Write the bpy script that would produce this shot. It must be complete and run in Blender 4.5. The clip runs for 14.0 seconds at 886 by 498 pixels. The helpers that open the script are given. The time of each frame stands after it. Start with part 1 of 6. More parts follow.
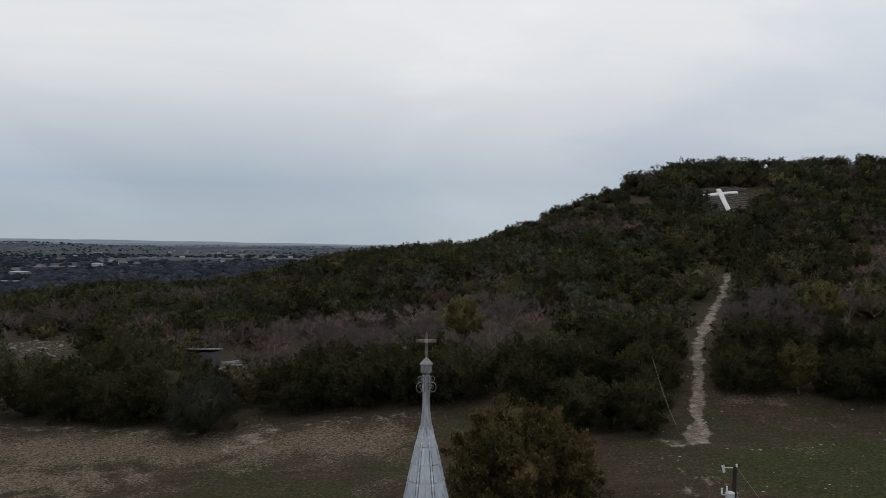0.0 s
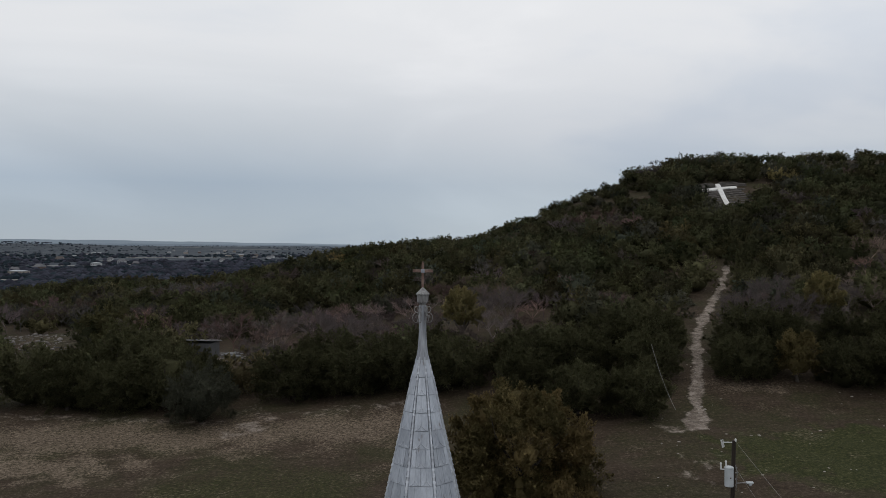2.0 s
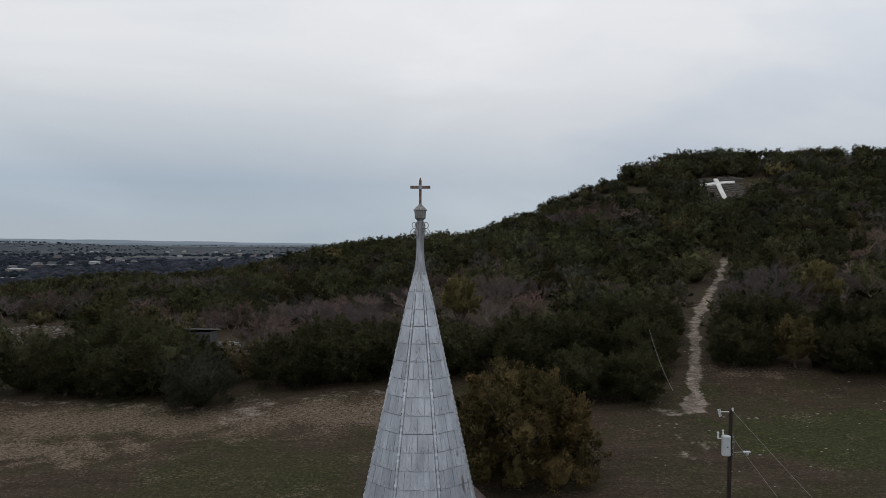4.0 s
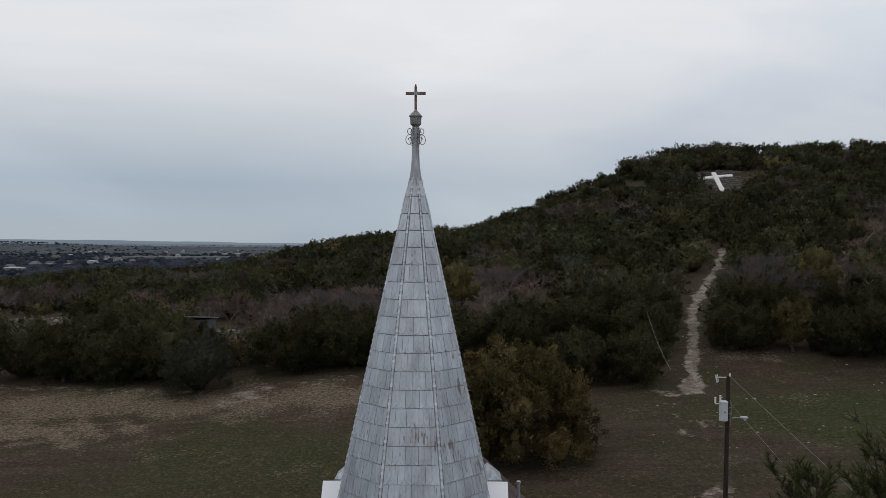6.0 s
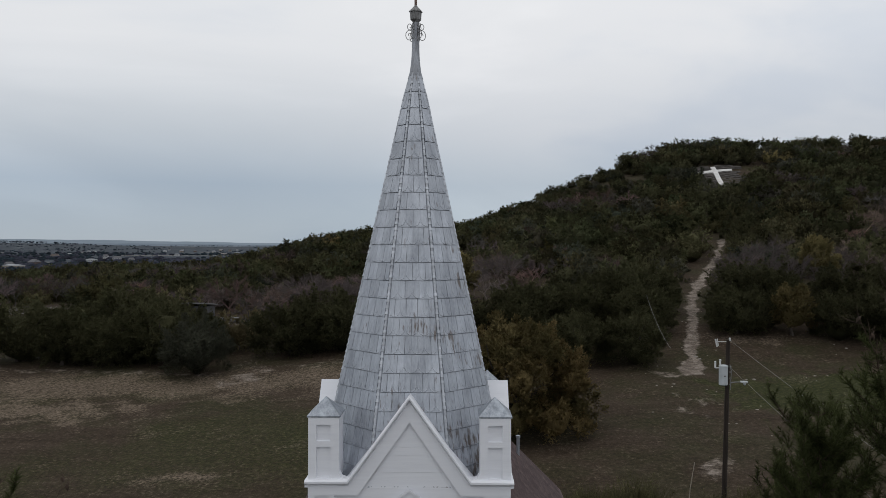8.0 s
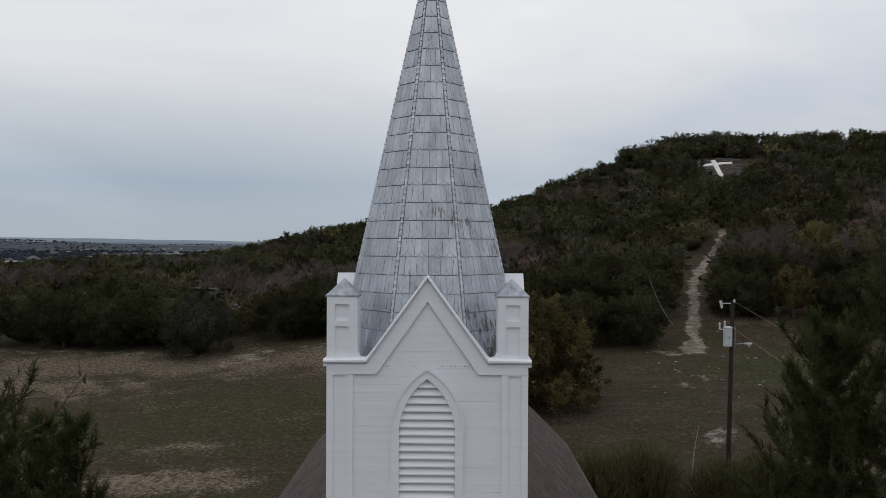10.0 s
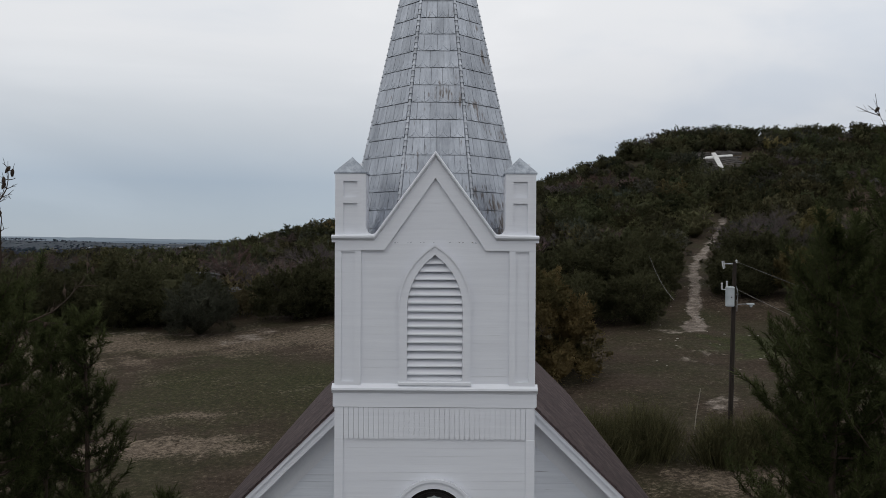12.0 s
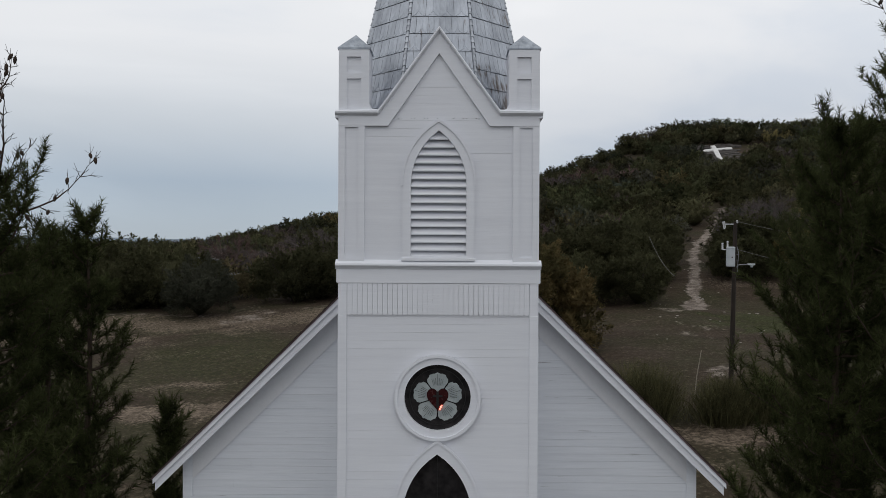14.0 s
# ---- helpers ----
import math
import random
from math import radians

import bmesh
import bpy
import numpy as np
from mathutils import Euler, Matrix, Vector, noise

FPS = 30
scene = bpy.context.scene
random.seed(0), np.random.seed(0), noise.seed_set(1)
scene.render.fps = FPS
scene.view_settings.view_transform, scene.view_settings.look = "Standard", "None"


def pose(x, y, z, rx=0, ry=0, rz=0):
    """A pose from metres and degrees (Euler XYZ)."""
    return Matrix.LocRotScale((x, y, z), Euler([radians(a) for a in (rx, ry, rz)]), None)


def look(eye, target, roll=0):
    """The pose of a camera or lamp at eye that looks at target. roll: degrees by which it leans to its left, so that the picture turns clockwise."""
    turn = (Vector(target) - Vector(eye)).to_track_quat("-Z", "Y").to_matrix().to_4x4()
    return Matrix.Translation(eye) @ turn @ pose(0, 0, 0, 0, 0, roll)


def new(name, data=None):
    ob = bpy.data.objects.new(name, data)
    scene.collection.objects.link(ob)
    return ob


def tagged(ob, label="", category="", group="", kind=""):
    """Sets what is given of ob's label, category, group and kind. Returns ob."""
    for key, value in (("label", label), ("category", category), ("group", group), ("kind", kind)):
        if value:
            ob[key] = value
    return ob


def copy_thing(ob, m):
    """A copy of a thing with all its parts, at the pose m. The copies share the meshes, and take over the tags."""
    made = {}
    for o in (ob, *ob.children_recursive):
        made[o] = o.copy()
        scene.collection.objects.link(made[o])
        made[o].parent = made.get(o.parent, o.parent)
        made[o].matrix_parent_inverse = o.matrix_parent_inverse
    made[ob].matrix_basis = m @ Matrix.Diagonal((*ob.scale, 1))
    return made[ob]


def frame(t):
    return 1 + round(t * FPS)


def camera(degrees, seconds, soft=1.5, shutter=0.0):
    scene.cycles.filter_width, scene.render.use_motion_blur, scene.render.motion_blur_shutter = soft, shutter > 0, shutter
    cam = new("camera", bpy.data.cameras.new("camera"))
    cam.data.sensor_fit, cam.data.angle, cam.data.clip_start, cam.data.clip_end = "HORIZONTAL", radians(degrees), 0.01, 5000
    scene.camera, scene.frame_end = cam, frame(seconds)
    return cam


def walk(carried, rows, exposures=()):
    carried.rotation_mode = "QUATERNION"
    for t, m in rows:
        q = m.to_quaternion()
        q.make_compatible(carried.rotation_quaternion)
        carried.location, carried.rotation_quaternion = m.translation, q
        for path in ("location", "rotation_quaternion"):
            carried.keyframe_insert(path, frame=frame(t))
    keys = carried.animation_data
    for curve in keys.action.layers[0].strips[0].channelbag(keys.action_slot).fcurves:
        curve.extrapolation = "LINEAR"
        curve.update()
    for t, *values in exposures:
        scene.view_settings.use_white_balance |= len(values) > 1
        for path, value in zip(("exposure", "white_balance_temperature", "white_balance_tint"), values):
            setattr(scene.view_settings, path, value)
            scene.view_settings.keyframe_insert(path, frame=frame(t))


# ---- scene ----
cam = camera(59.2, 14.0, soft=0.75)
PATH = [
    (0, (0.315, -13.362, 18.793), (0.313, -11.362, 18.78), 0.3),
    (0.5, (0.374, -13.325, 18.521), (0.372, -11.325, 18.509), 0.3),
    (1, (0.366, -13.295, 18.245), (0.365, -11.295, 18.231), 0.3),
    (1.5, (0.352, -13.3, 17.925), (0.352, -11.3, 17.912), 0.3),
    (2, (0.37, -13.294, 17.589), (0.37, -11.294, 17.576), 0.2),
    (2.5, (0.351, -13.264, 17.233), (0.353, -11.264, 17.219), 0.2),
    (3, (0.354, -13.301, 16.882), (0.357, -11.301, 16.869), 0.2),
    (5.5, (0.447, -13.48, 14.965), (0.453, -11.48, 14.952), 0.2),
    (6, (0.447, -13.441, 14.538), (0.455, -11.441, 14.525), 0.1),
    (6.5, (0.458, -13.42, 14.092), (0.466, -11.42, 14.08), 0.2),
    (7, (0.453, -13.379, 13.639), (0.461, -11.379, 13.628), 0.2),
    (7.5, (0.449, -13.353, 13.194), (0.458, -11.353, 13.182), 0.2),
    (8, (0.44, -13.359, 12.754), (0.45, -11.36, 12.743), 0.2),
    (10.5, (0.075, -13.458, 10.479), (0.087, -11.458, 10.466), 0.3),
    (11, (0.027, -13.475, 10.012), (0.038, -11.475, 9.999), 0.3),
    (11.5, (0.041, -13.482, 9.53), (0.052, -11.482, 9.518), 0.2),
    (12, (0.047, -13.496, 9.059), (0.059, -11.496, 9.045), 0.3),
    (12.5, (0.041, -13.494, 8.557), (0.053, -11.494, 8.544), 0.3),
    (13, (0.023, -13.499, 8.085), (0.036, -11.499, 8.073), 0.2),
    (13.5, (-0.008, -13.52, 7.597), (0.005, -11.52, 7.585), 0.2),
    (14, (-0.012, -13.495, 7.155), (0.002, -11.495, 7.141), 0.3),
]
walk(cam, [(t, look(eye, target, roll)) for t, eye, target, roll in PATH], [(0, -0.03), (11, -0.03), (14, 0.05)])

# ---- world, sun, exposure ----
world = bpy.data.worlds.new("overcast_sky")
scene.world = world
world.use_nodes = True
wn, wl = world.node_tree.nodes, world.node_tree.links
wn.clear()


def wnode(kind, **values):
    n = wn.new(kind)
    for k, v in values.items():
        n.inputs[k].default_value = v
    return n


def ramp(nodes, stops, interpolation="EASE"):
    n = nodes.new("ShaderNodeValToRGB")
    n.color_ramp.interpolation = interpolation
    while len(n.color_ramp.elements) < len(stops):
        n.color_ramp.elements.new(0.5)
    for e, (at, col) in zip(n.color_ramp.elements, stops):
        e.position, e.color = at, (*col, 1) if len(col) == 3 else col
    return n


wcoord = wn.new("ShaderNodeTexCoord")
wsep = wn.new("ShaderNodeSeparateXYZ")
wl.new(wcoord.outputs["Generated"], wsep.inputs[0])
# clouds: broad soft sheets drawn out along the horizon
wmap = wn.new("ShaderNodeMapping")
wmap.inputs["Scale"].default_value = (1.0, 1.0, 3.4)
wmap.inputs["Location"].default_value = (0.35, 0.1, 0.2)
wl.new(wcoord.outputs["Generated"], wmap.inputs[0])
cloud = wnode("ShaderNodeTexNoise", Scale=1.9, Detail=5.0, Roughness=0.5, Distortion=0.5)
wl.new(wmap.outputs[0], cloud.inputs["Vector"])
sheet = ramp(wn, [(0.0, (0.36, 0.405, 0.445)), (0.035, (0.345, 0.40, 0.455)), (0.075, (0.325, 0.385, 0.455)), (0.14, (0.465, 0.502, 0.545)),
                  (0.24, (0.67, 0.68, 0.70)), (0.5, (0.78, 0.785, 0.79)), (1.0, (0.78, 0.785, 0.79))], "LINEAR")
pale = ramp(wn, [(0.0, (0.42, 0.47, 0.51)), (0.035, (0.405, 0.46, 0.512)), (0.075, (0.405, 0.456, 0.512)), (0.14, (0.535, 0.558, 0.595)),
                 (0.24, (0.68, 0.688, 0.708)), (0.5, (0.77, 0.778, 0.79)), (1.0, (0.78, 0.785, 0.79))], "LINEAR")
wl.new(wsep.outputs["Z"], sheet.inputs[0])
wl.new(wsep.outputs["Z"], pale.inputs[0])
across = wn.new("ShaderNodeMapRange")
across.inputs["From Min"].default_value, across.inputs["From Max"].default_value = -0.25, 0.12
wl.new(wsep.outputs["X"], across.inputs["Value"])
veil = wn.new("ShaderNodeMix")
veil.data_type = "RGBA"
wl.new(across.outputs[0], veil.inputs[0])
wl.new(sheet.outputs[0], veil.inputs[6])
wl.new(pale.outputs[0], veil.inputs[7])
shade = ramp(wn, [(0.3, (0.84, 0.88, 0.93)), (0.5, (0.98, 0.985, 0.99)), (0.7, (1.08, 1.075, 1.07))], "EASE")
wl.new(cloud.outputs["Fac"], shade.inputs[0])
over = wn.new("ShaderNodeMix")
over.data_type, over.blend_type = "RGBA", "MULTIPLY"
over.inputs["Factor"].default_value = 1.0
wl.new(veil.outputs[2], over.inputs[6])
wl.new(shade.outputs[0], over.inputs[7])
sky = wn.new("ShaderNodeTexSky")
sky.sky_type, sky.sun_disc = "NISHITA", False
sky.sun_elevation, sky.sun_rotation = radians(52), radians(200)
SKY = 1.2
cover = wn.new("ShaderNodeBackground")
cover.inputs["Strength"].default_value = SKY
wl.new(over.outputs[2], cover.inputs["Color"])
clear = wn.new("ShaderNodeBackground")
clear.inputs["Strength"].default_value = 0.05
wl.new(sky.outputs[0], clear.inputs["Color"])
both = wn.new("ShaderNodeMixShader")
both.inputs[0].default_value = 0.97
wl.new(clear.outputs[0], both.inputs[1])
wl.new(cover.outputs[0], both.inputs[2])
wout = wn.new("ShaderNodeOutputWorld")
wl.new(both.outputs[0], wout.inputs["Surface"])

sun_data = bpy.data.lights.new("sun", "SUN")
sun_data.energy, sun_data.angle, sun_data.color = 0.12, radians(40), (1.0, 0.97, 0.93)
sun = new("sun", sun_data)
sun.matrix_basis = look((-8, -25, 42), (0, 0, 0))


# ---- materials ----
def material(name, dark, light, scale=3.0, rough=0.8, metal=0.0, bump=0.15, fine=40.0, stretch=(1, 1, 1), island=0.0, per_object=0.0,
             stain=None, stain_scale=1.2, stain_at=(0.58, 0.72), tone="", coat=0.0, streaks=None):
    """A surface of two colours mixed at two scales, with fine relief; stain: a third colour in patches of its own."""
    m = bpy.data.materials.new(name)
    m.use_nodes = True
    nodes, links = m.node_tree.nodes, m.node_tree.links
    bsdf = nodes["Principled BSDF"]
    co = nodes.new("ShaderNodeTexCoord")
    mp = nodes.new("ShaderNodeMapping")
    mp.inputs["Scale"].default_value = stretch
    links.new(co.outputs["Object"], mp.inputs[0])

    def tex(s, detail=4.0):
        n = nodes.new("ShaderNodeTexNoise")
        n.inputs["Scale"].default_value, n.inputs["Detail"].default_value = s, detail
        links.new(mp.outputs[0], n.inputs["Vector"])
        return n

    def math_node(op, a, b):
        n = nodes.new("ShaderNodeMath")
        n.operation = op
        for i, v in enumerate((a, b)):
            if isinstance(v, (int, float)):
                n.inputs[i].default_value = v
            else:
                links.new(v, n.inputs[i])
        return n.outputs[0]

    def mix(kind, fac, a, b):
        n = nodes.new("ShaderNodeMix")
        n.data_type, n.blend_type = "RGBA", kind
        for i, v in ((0, fac), (6, a), (7, b)):
            if isinstance(v, (int, float)):
                n.inputs[i].default_value = v
            elif isinstance(v, tuple):
                n.inputs[i].default_value = (*v, 1)
            else:
                links.new(v, n.inputs[i])
        return n.outputs[2]

    broad, grain = tex(scale), tex(fine, 3.0)
    fac = math_node("ADD", math_node("MULTIPLY", broad.outputs["Fac"], 0.65), math_node("MULTIPLY", grain.outputs["Fac"], 0.35))
    r = ramp(nodes, [(0.34, dark), (0.66, light)], "LINEAR")
    links.new(fac, r.inputs[0])
    colour = r.outputs[0]
    if stain:
        patch = tex(stain_scale, 6.0)
        sr = ramp(nodes, [(stain_at[0], (0, 0, 0)), (stain_at[1], (1, 1, 1))], "EASE")
        links.new(patch.outputs["Fac"], sr.inputs[0])
        colour = mix("MIX", sr.outputs[0], colour, stain)
    if streaks:
        # brown runs on the plates: fine upright streaks within broad patches, thickest low on one side
        smp = nodes.new("ShaderNodeMapping")
        smp.inputs["Scale"].default_value = (22.0, 22.0, 2.0)
        links.new(co.outputs["Object"], smp.inputs[0])
        runs = nodes.new("ShaderNodeTexNoise")
        runs.inputs["Scale"].default_value, runs.inputs["Detail"].default_value = 1.0, 5.0
        links.new(smp.outputs[0], runs.inputs["Vector"])
        where = nodes.new("ShaderNodeTexNoise")
        where.inputs["Scale"].default_value, where.inputs["Detail"].default_value = 1.7, 3.0
        links.new(co.outputs["Object"], where.inputs["Vector"])
        xyz = nodes.new("ShaderNodeSeparateXYZ")
        links.new(co.outputs["Object"], xyz.inputs[0])
        lean = math_node("ADD", math_node("MULTIPLY", xyz.outputs["X"], 0.10), math_node("MULTIPLY", xyz.outputs["Z"], -0.014))
        spot = math_node("ADD", math_node("ADD", where.outputs["Fac"], lean), math_node("MULTIPLY", runs.outputs["Fac"], 1.1))
        spot = math_node("MULTIPLY", math_node("SUBTRACT", spot, 1.05), 4.5)
        sr = ramp(nodes, [(0.0, (0, 0, 0)), (1.0, (0.85, 0.85, 0.85))], "EASE")
        links.new(spot, sr.inputs[0])
        colour = mix("MIX", sr.outputs[0], colour, streaks)
    for amount, node, out in ((island, "ShaderNodeNewGeometry", "Random Per Island"), (per_object, "ShaderNodeObjectInfo", "Random")):
        if amount:
            v = nodes.new(node).outputs[out]
            f = math_node("ADD", math_node("MULTIPLY", v, 2 * amount), 1 - amount)
            c = nodes.new("ShaderNodeCombineColor")
            for i in range(3):
                links.new(f, c.inputs[i])
            colour = mix("MULTIPLY", 1.0, colour, c.outputs[0])
    if tone:
        a = nodes.new("ShaderNodeAttribute")
        a.attribute_name = tone
        colour = mix("MULTIPLY", 1.0, colour, a.outputs["Color"])
    links.new(colour, bsdf.inputs["Base Color"])
    links.new(math_node("ADD", math_node("MULTIPLY", grain.outputs["Fac"], 0.2), rough - 0.1), bsdf.inputs["Roughness"])
    bsdf.inputs["Metallic"].default_value = metal
    bsdf.inputs["Specular IOR Level"].default_value = 0.3
    bsdf.inputs["Coat Weight"].default_value = coat
    if bump:
        b = nodes.new("ShaderNodeBump")
        b.inputs["Strength"].default_value, b.inputs["Distance"].default_value = bump, 0.02 if bump < 1 else 0.25
        links.new(grain.outputs["Fac"], b.inputs["Height"])
        links.new(b.outputs[0], bsdf.inputs["Normal"])
    return m


PAINT = material("white_paint", (0.71, 0.722, 0.768), (0.757, 0.77, 0.812), 2.2, 0.6, bump=0.08, fine=9, stretch=(0.5, 0.5, 9.0), per_object=0.015,
                 stain=(0.62, 0.62, 0.61), stain_scale=3.5, stain_at=(0.70, 0.9))
PAINT_WARM = material("greyed_white_paint", (0.65, 0.655, 0.675), (0.71, 0.715, 0.735), 2.0, 0.7, bump=0.05, fine=30)
PAINT_OLD = material("weathered_white_paint", (0.645, 0.668, 0.71), (0.722, 0.742, 0.785), 2.0, 0.7, bump=0.12, fine=9, stretch=(0.5, 0.5, 9.0),
                     per_object=0.02, stain=(0.36, 0.36, 0.37), stain_scale=2.6, stain_at=(0.68, 0.74))
METAL = material("galvanised_metal", (0.285, 0.306, 0.345), (0.455, 0.484, 0.535), 1.6, 0.42, 0.55, 0.10, 11, (3.5, 3.5, 0.8), 0.0, 0.10, streaks=(0.13, 0.105, 0.09))
METAL_SEAM = material("dark_seam_metal", (0.25, 0.262, 0.285), (0.36, 0.378, 0.41), 2.0, 0.7, 0.2, 0.05, 12)
METAL_NECK = material("streaked_old_metal", (0.15, 0.155, 0.17), (0.40, 0.42, 0.46), 2.4, 0.5, 0.45, 0.12, 10, (9.0, 9.0, 0.5))
METAL_RIB = material("galvanised_ridge", (0.31, 0.33, 0.365), (0.51, 0.535, 0.58), 4.0, 0.45, 0.5, 0.1, 20, (2, 2, 1), 0.2)
METAL_CAP = material("weathered_metal_cap", (0.21, 0.232, 0.265), (0.42, 0.455, 0.505), 2.4, 0.45, 0.5, 0.05, 9, (5, 5, 0.5))
SCROLL = material("weathered_grey_iron", (0.10, 0.095, 0.09), (0.34, 0.34, 0.345), 12.0, 0.5, 0.6, 0.1, 50)
RUST = material("rusted_dark_iron", (0.035, 0.022, 0.018), (0.13, 0.075, 0.06), 14.0, 0.8, 0.3, 0.2, 60)
CROSS_IRON = material("rusted_cross_iron", (0.085, 0.045, 0.034), (0.25, 0.175, 0.15), 9.0, 0.6, 0.3, 0.2, 40)
FINIAL = material("dull_lead_finial", (0.11, 0.108, 0.105), (0.33, 0.33, 0.335), 3.0, 0.7, 0.3, 0.2, 14, (9, 9, 1.0), stain=(0.05, 0.045, 0.042), stain_scale=4, stain_at=(0.6, 0.72))
DARK_GLASS = material("dark_leaded_glass", (0.009, 0.009, 0.010), (0.031, 0.028, 0.029), 7.0, 0.16, 0.0, 0.05, 12)
PETAL_GLASS = material("opal_white_glass", (0.26, 0.30, 0.31), (0.42, 0.45, 0.45), 5.0, 0.35, 0.0, 0.06, 30)
HEART_GLASS = material("deep_red_glass", (0.020, 0.004, 0.005), (0.05, 0.009, 0.009), 5.0, 0.25, 0.0, 0.05, 20)
LEAD = material("black_lead_came", (0.008, 0.008, 0.008), (0.02, 0.02, 0.02), 9.0, 0.6)
ROOF = material("brown_asphalt_shingle", (0.060, 0.040, 0.041), (0.122, 0.088, 0.088), 1.4, 0.95, 0.0, 0.4, 60, island=0.22)
# near-black colour that stands for the darkness inside openings and windows
DARK_INSIDE = material("painted_dark_inside", (0.01, 0.01, 0.01), (0.02, 0.02, 0.02), 2.0, 0.9)
POLE = material("creosoted_pole_wood", (0.012, 0.009, 0.007), (0.034, 0.025, 0.02), 3.0, 0.9, 0, 0.4, 30, (6, 6, 0.4))
TANK = material("grey_tank_enamel", (0.36, 0.39, 0.41), (0.46, 0.49, 0.51), 3.0, 0.5, 0, 0.05, 30, stain=(0.25, 0.24, 0.22), stain_scale=5, stain_at=(0.66, 0.8))
PORCELAIN = material("pale_porcelain", (0.45, 0.46, 0.46), (0.6, 0.6, 0.6), 9.0, 0.3)
STEEL = material("dull_steel", (0.18, 0.18, 0.19), (0.34, 0.34, 0.35), 9.0, 0.45, 0.7)
WIRE = material("weathered_wire", (0.16, 0.155, 0.15), (0.26, 0.25, 0.24), 9.0, 0.6, 0.4)
BARK = material("grey_bark", (0.034, 0.028, 0.024), (0.085, 0.07, 0.06), 6.0, 0.95, 0, 0.5, 40, (3, 3, 0.6))
PINE_BARK = material("pine_bark", (0.028, 0.019, 0.014), (0.08, 0.055, 0.041), 5.0, 0.95, 0, 0.5, 30, (2, 2, 0.6))
STONE = material("pale_limestone", (0.15, 0.135, 0.12), (0.30, 0.275, 0.25), 3.0, 0.95, 0, 0.4, 30, per_object=0.15, island=0.15)
TERRACE = material("grey_terrace_stone", (0.028, 0.025, 0.023), (0.085, 0.076, 0.070), 2.0, 0.95, 0, 0.4, 20, per_object=0.25)
CROSS_WHITE = material("whitewashed_concrete", (0.50, 0.49, 0.48), (0.68, 0.67, 0.66), 1.0, 0.8, 0, 0.1, 12, stain=(0.42, 0.40, 0.38), stain_scale=0.7)
RUBBLE = material("grey_rubble_stone", (0.085, 0.078, 0.075), (0.20, 0.185, 0.175), 2.0, 0.95, 0, 0.4, 20, island=0.3)
STRAW = material("dry_stick", (0.22, 0.19, 0.15), (0.36, 0.32, 0.27), 4.0, 0.9)


def leaves(name, dark, light, island=0.3, relief=0.0, each=0.0):
    m = material(name, dark, light, 0.8, 0.9, 0, relief, 5.0, island=island, per_object=each, tone="tone")
    nodes, links = m.node_tree.nodes, m.node_tree.links
    b = nodes["Principled BSDF"]
    b.inputs["Specular IOR Level"].default_value = 0.04
    thin = nodes.new("ShaderNodeBsdfTranslucent")
    links.new(b.inputs["Base Color"].links[0].from_socket, thin.inputs["Color"])
    leafy = nodes.new("ShaderNodeMixShader")
    leafy.inputs[0].default_value = 0.45
    links.new(b.outputs[0], leafy.inputs[1])
    links.new(thin.outputs[0], leafy.inputs[2])
    links.new(leafy.outputs[0], nodes["Material Output"].inputs["Surface"])
    return m


LEAF_JUNIPER = leaves("juniper_leaf", (0.082, 0.082, 0.045), (0.142, 0.141, 0.074), 0.12, 1.0, 0.2)
LEAF_OAK = leaves("live_oak_leaf", (0.175, 0.147, 0.068), (0.285, 0.228, 0.105), 0.12, 1.0)
LEAF_OLIVE = leaves("greyish_olive_leaf", (0.080, 0.083, 0.062), (0.142, 0.146, 0.105), 0.12, 1.0)
LEAF_YELLOW = leaves("yellowing_leaf", (0.27, 0.235, 0.11), (0.44, 0.37, 0.17), 0.12, 1.0)
TWIG = leaves("bare_twig", (0.078, 0.065, 0.063), (0.138, 0.117, 0.112), 0.3)
TWIG_RED = leaves("reddish_bare_twig", (0.098, 0.070, 0.062), (0.172, 0.126, 0.110), 0.3)
NEEDLE = leaves("pine_needle", (0.028, 0.034, 0.014), (0.074, 0.085, 0.034), 0.35)
BROOM = leaves("broom_stem", (0.05, 0.048, 0.024), (0.11, 0.104, 0.052), 0.4)
# far trees: the blue of distance haze is put into the leaf colour
HAZED_WOOD = leaves("valley_wood", (0.043, 0.049, 0.062), (0.082, 0.090, 0.108), 0.3)
GRASS_DRY = leaves("dry_grass", (0.048, 0.040, 0.027), (0.105, 0.086, 0.06), 0.3)
LITTER = leaves("straw_litter", (0.085, 0.068, 0.050), (0.22, 0.178, 0.132), 0.4)


# ---- mesh helpers ----
def mesh_np(name, verts, faces, mat, tone=None, smooth=False, normals=None):
    """A mesh from arrays: verts (n, 3), faces (m, k)."""
    verts, faces = np.asarray(verts, np.float32), np.asarray(faces, np.int32)
    me = bpy.data.meshes.new(name)
    m, k = faces.shape
    me.vertices.add(len(verts))
    me.vertices.foreach_set("co", verts.ravel())
    me.loops.add(m * k)
    me.loops.foreach_set("vertex_index", faces.ravel())
    me.polygons.add(m)
    me.polygons.foreach_set("loop_start", np.arange(0, m * k, k, dtype=np.int32))
    me.polygons.foreach_set("loop_total", np.full(m, k, np.int32))
    if smooth or normals is not None:
        me.polygons.foreach_set("use_smooth", np.ones(m, bool))
    me.update(calc_edges=True)
    if normals is not None:
        me.normals_split_custom_set_from_vertices(np.asarray(normals, np.float32))
    me.materials.append(mat)
    col = me.attributes.new("tone", "FLOAT_COLOR", "POINT")
    t = np.ones((len(verts), 4), np.float32)
    if tone is not None:
        t[:, :3] = tone
    col.data.foreach_set("color", t.ravel())
    return me


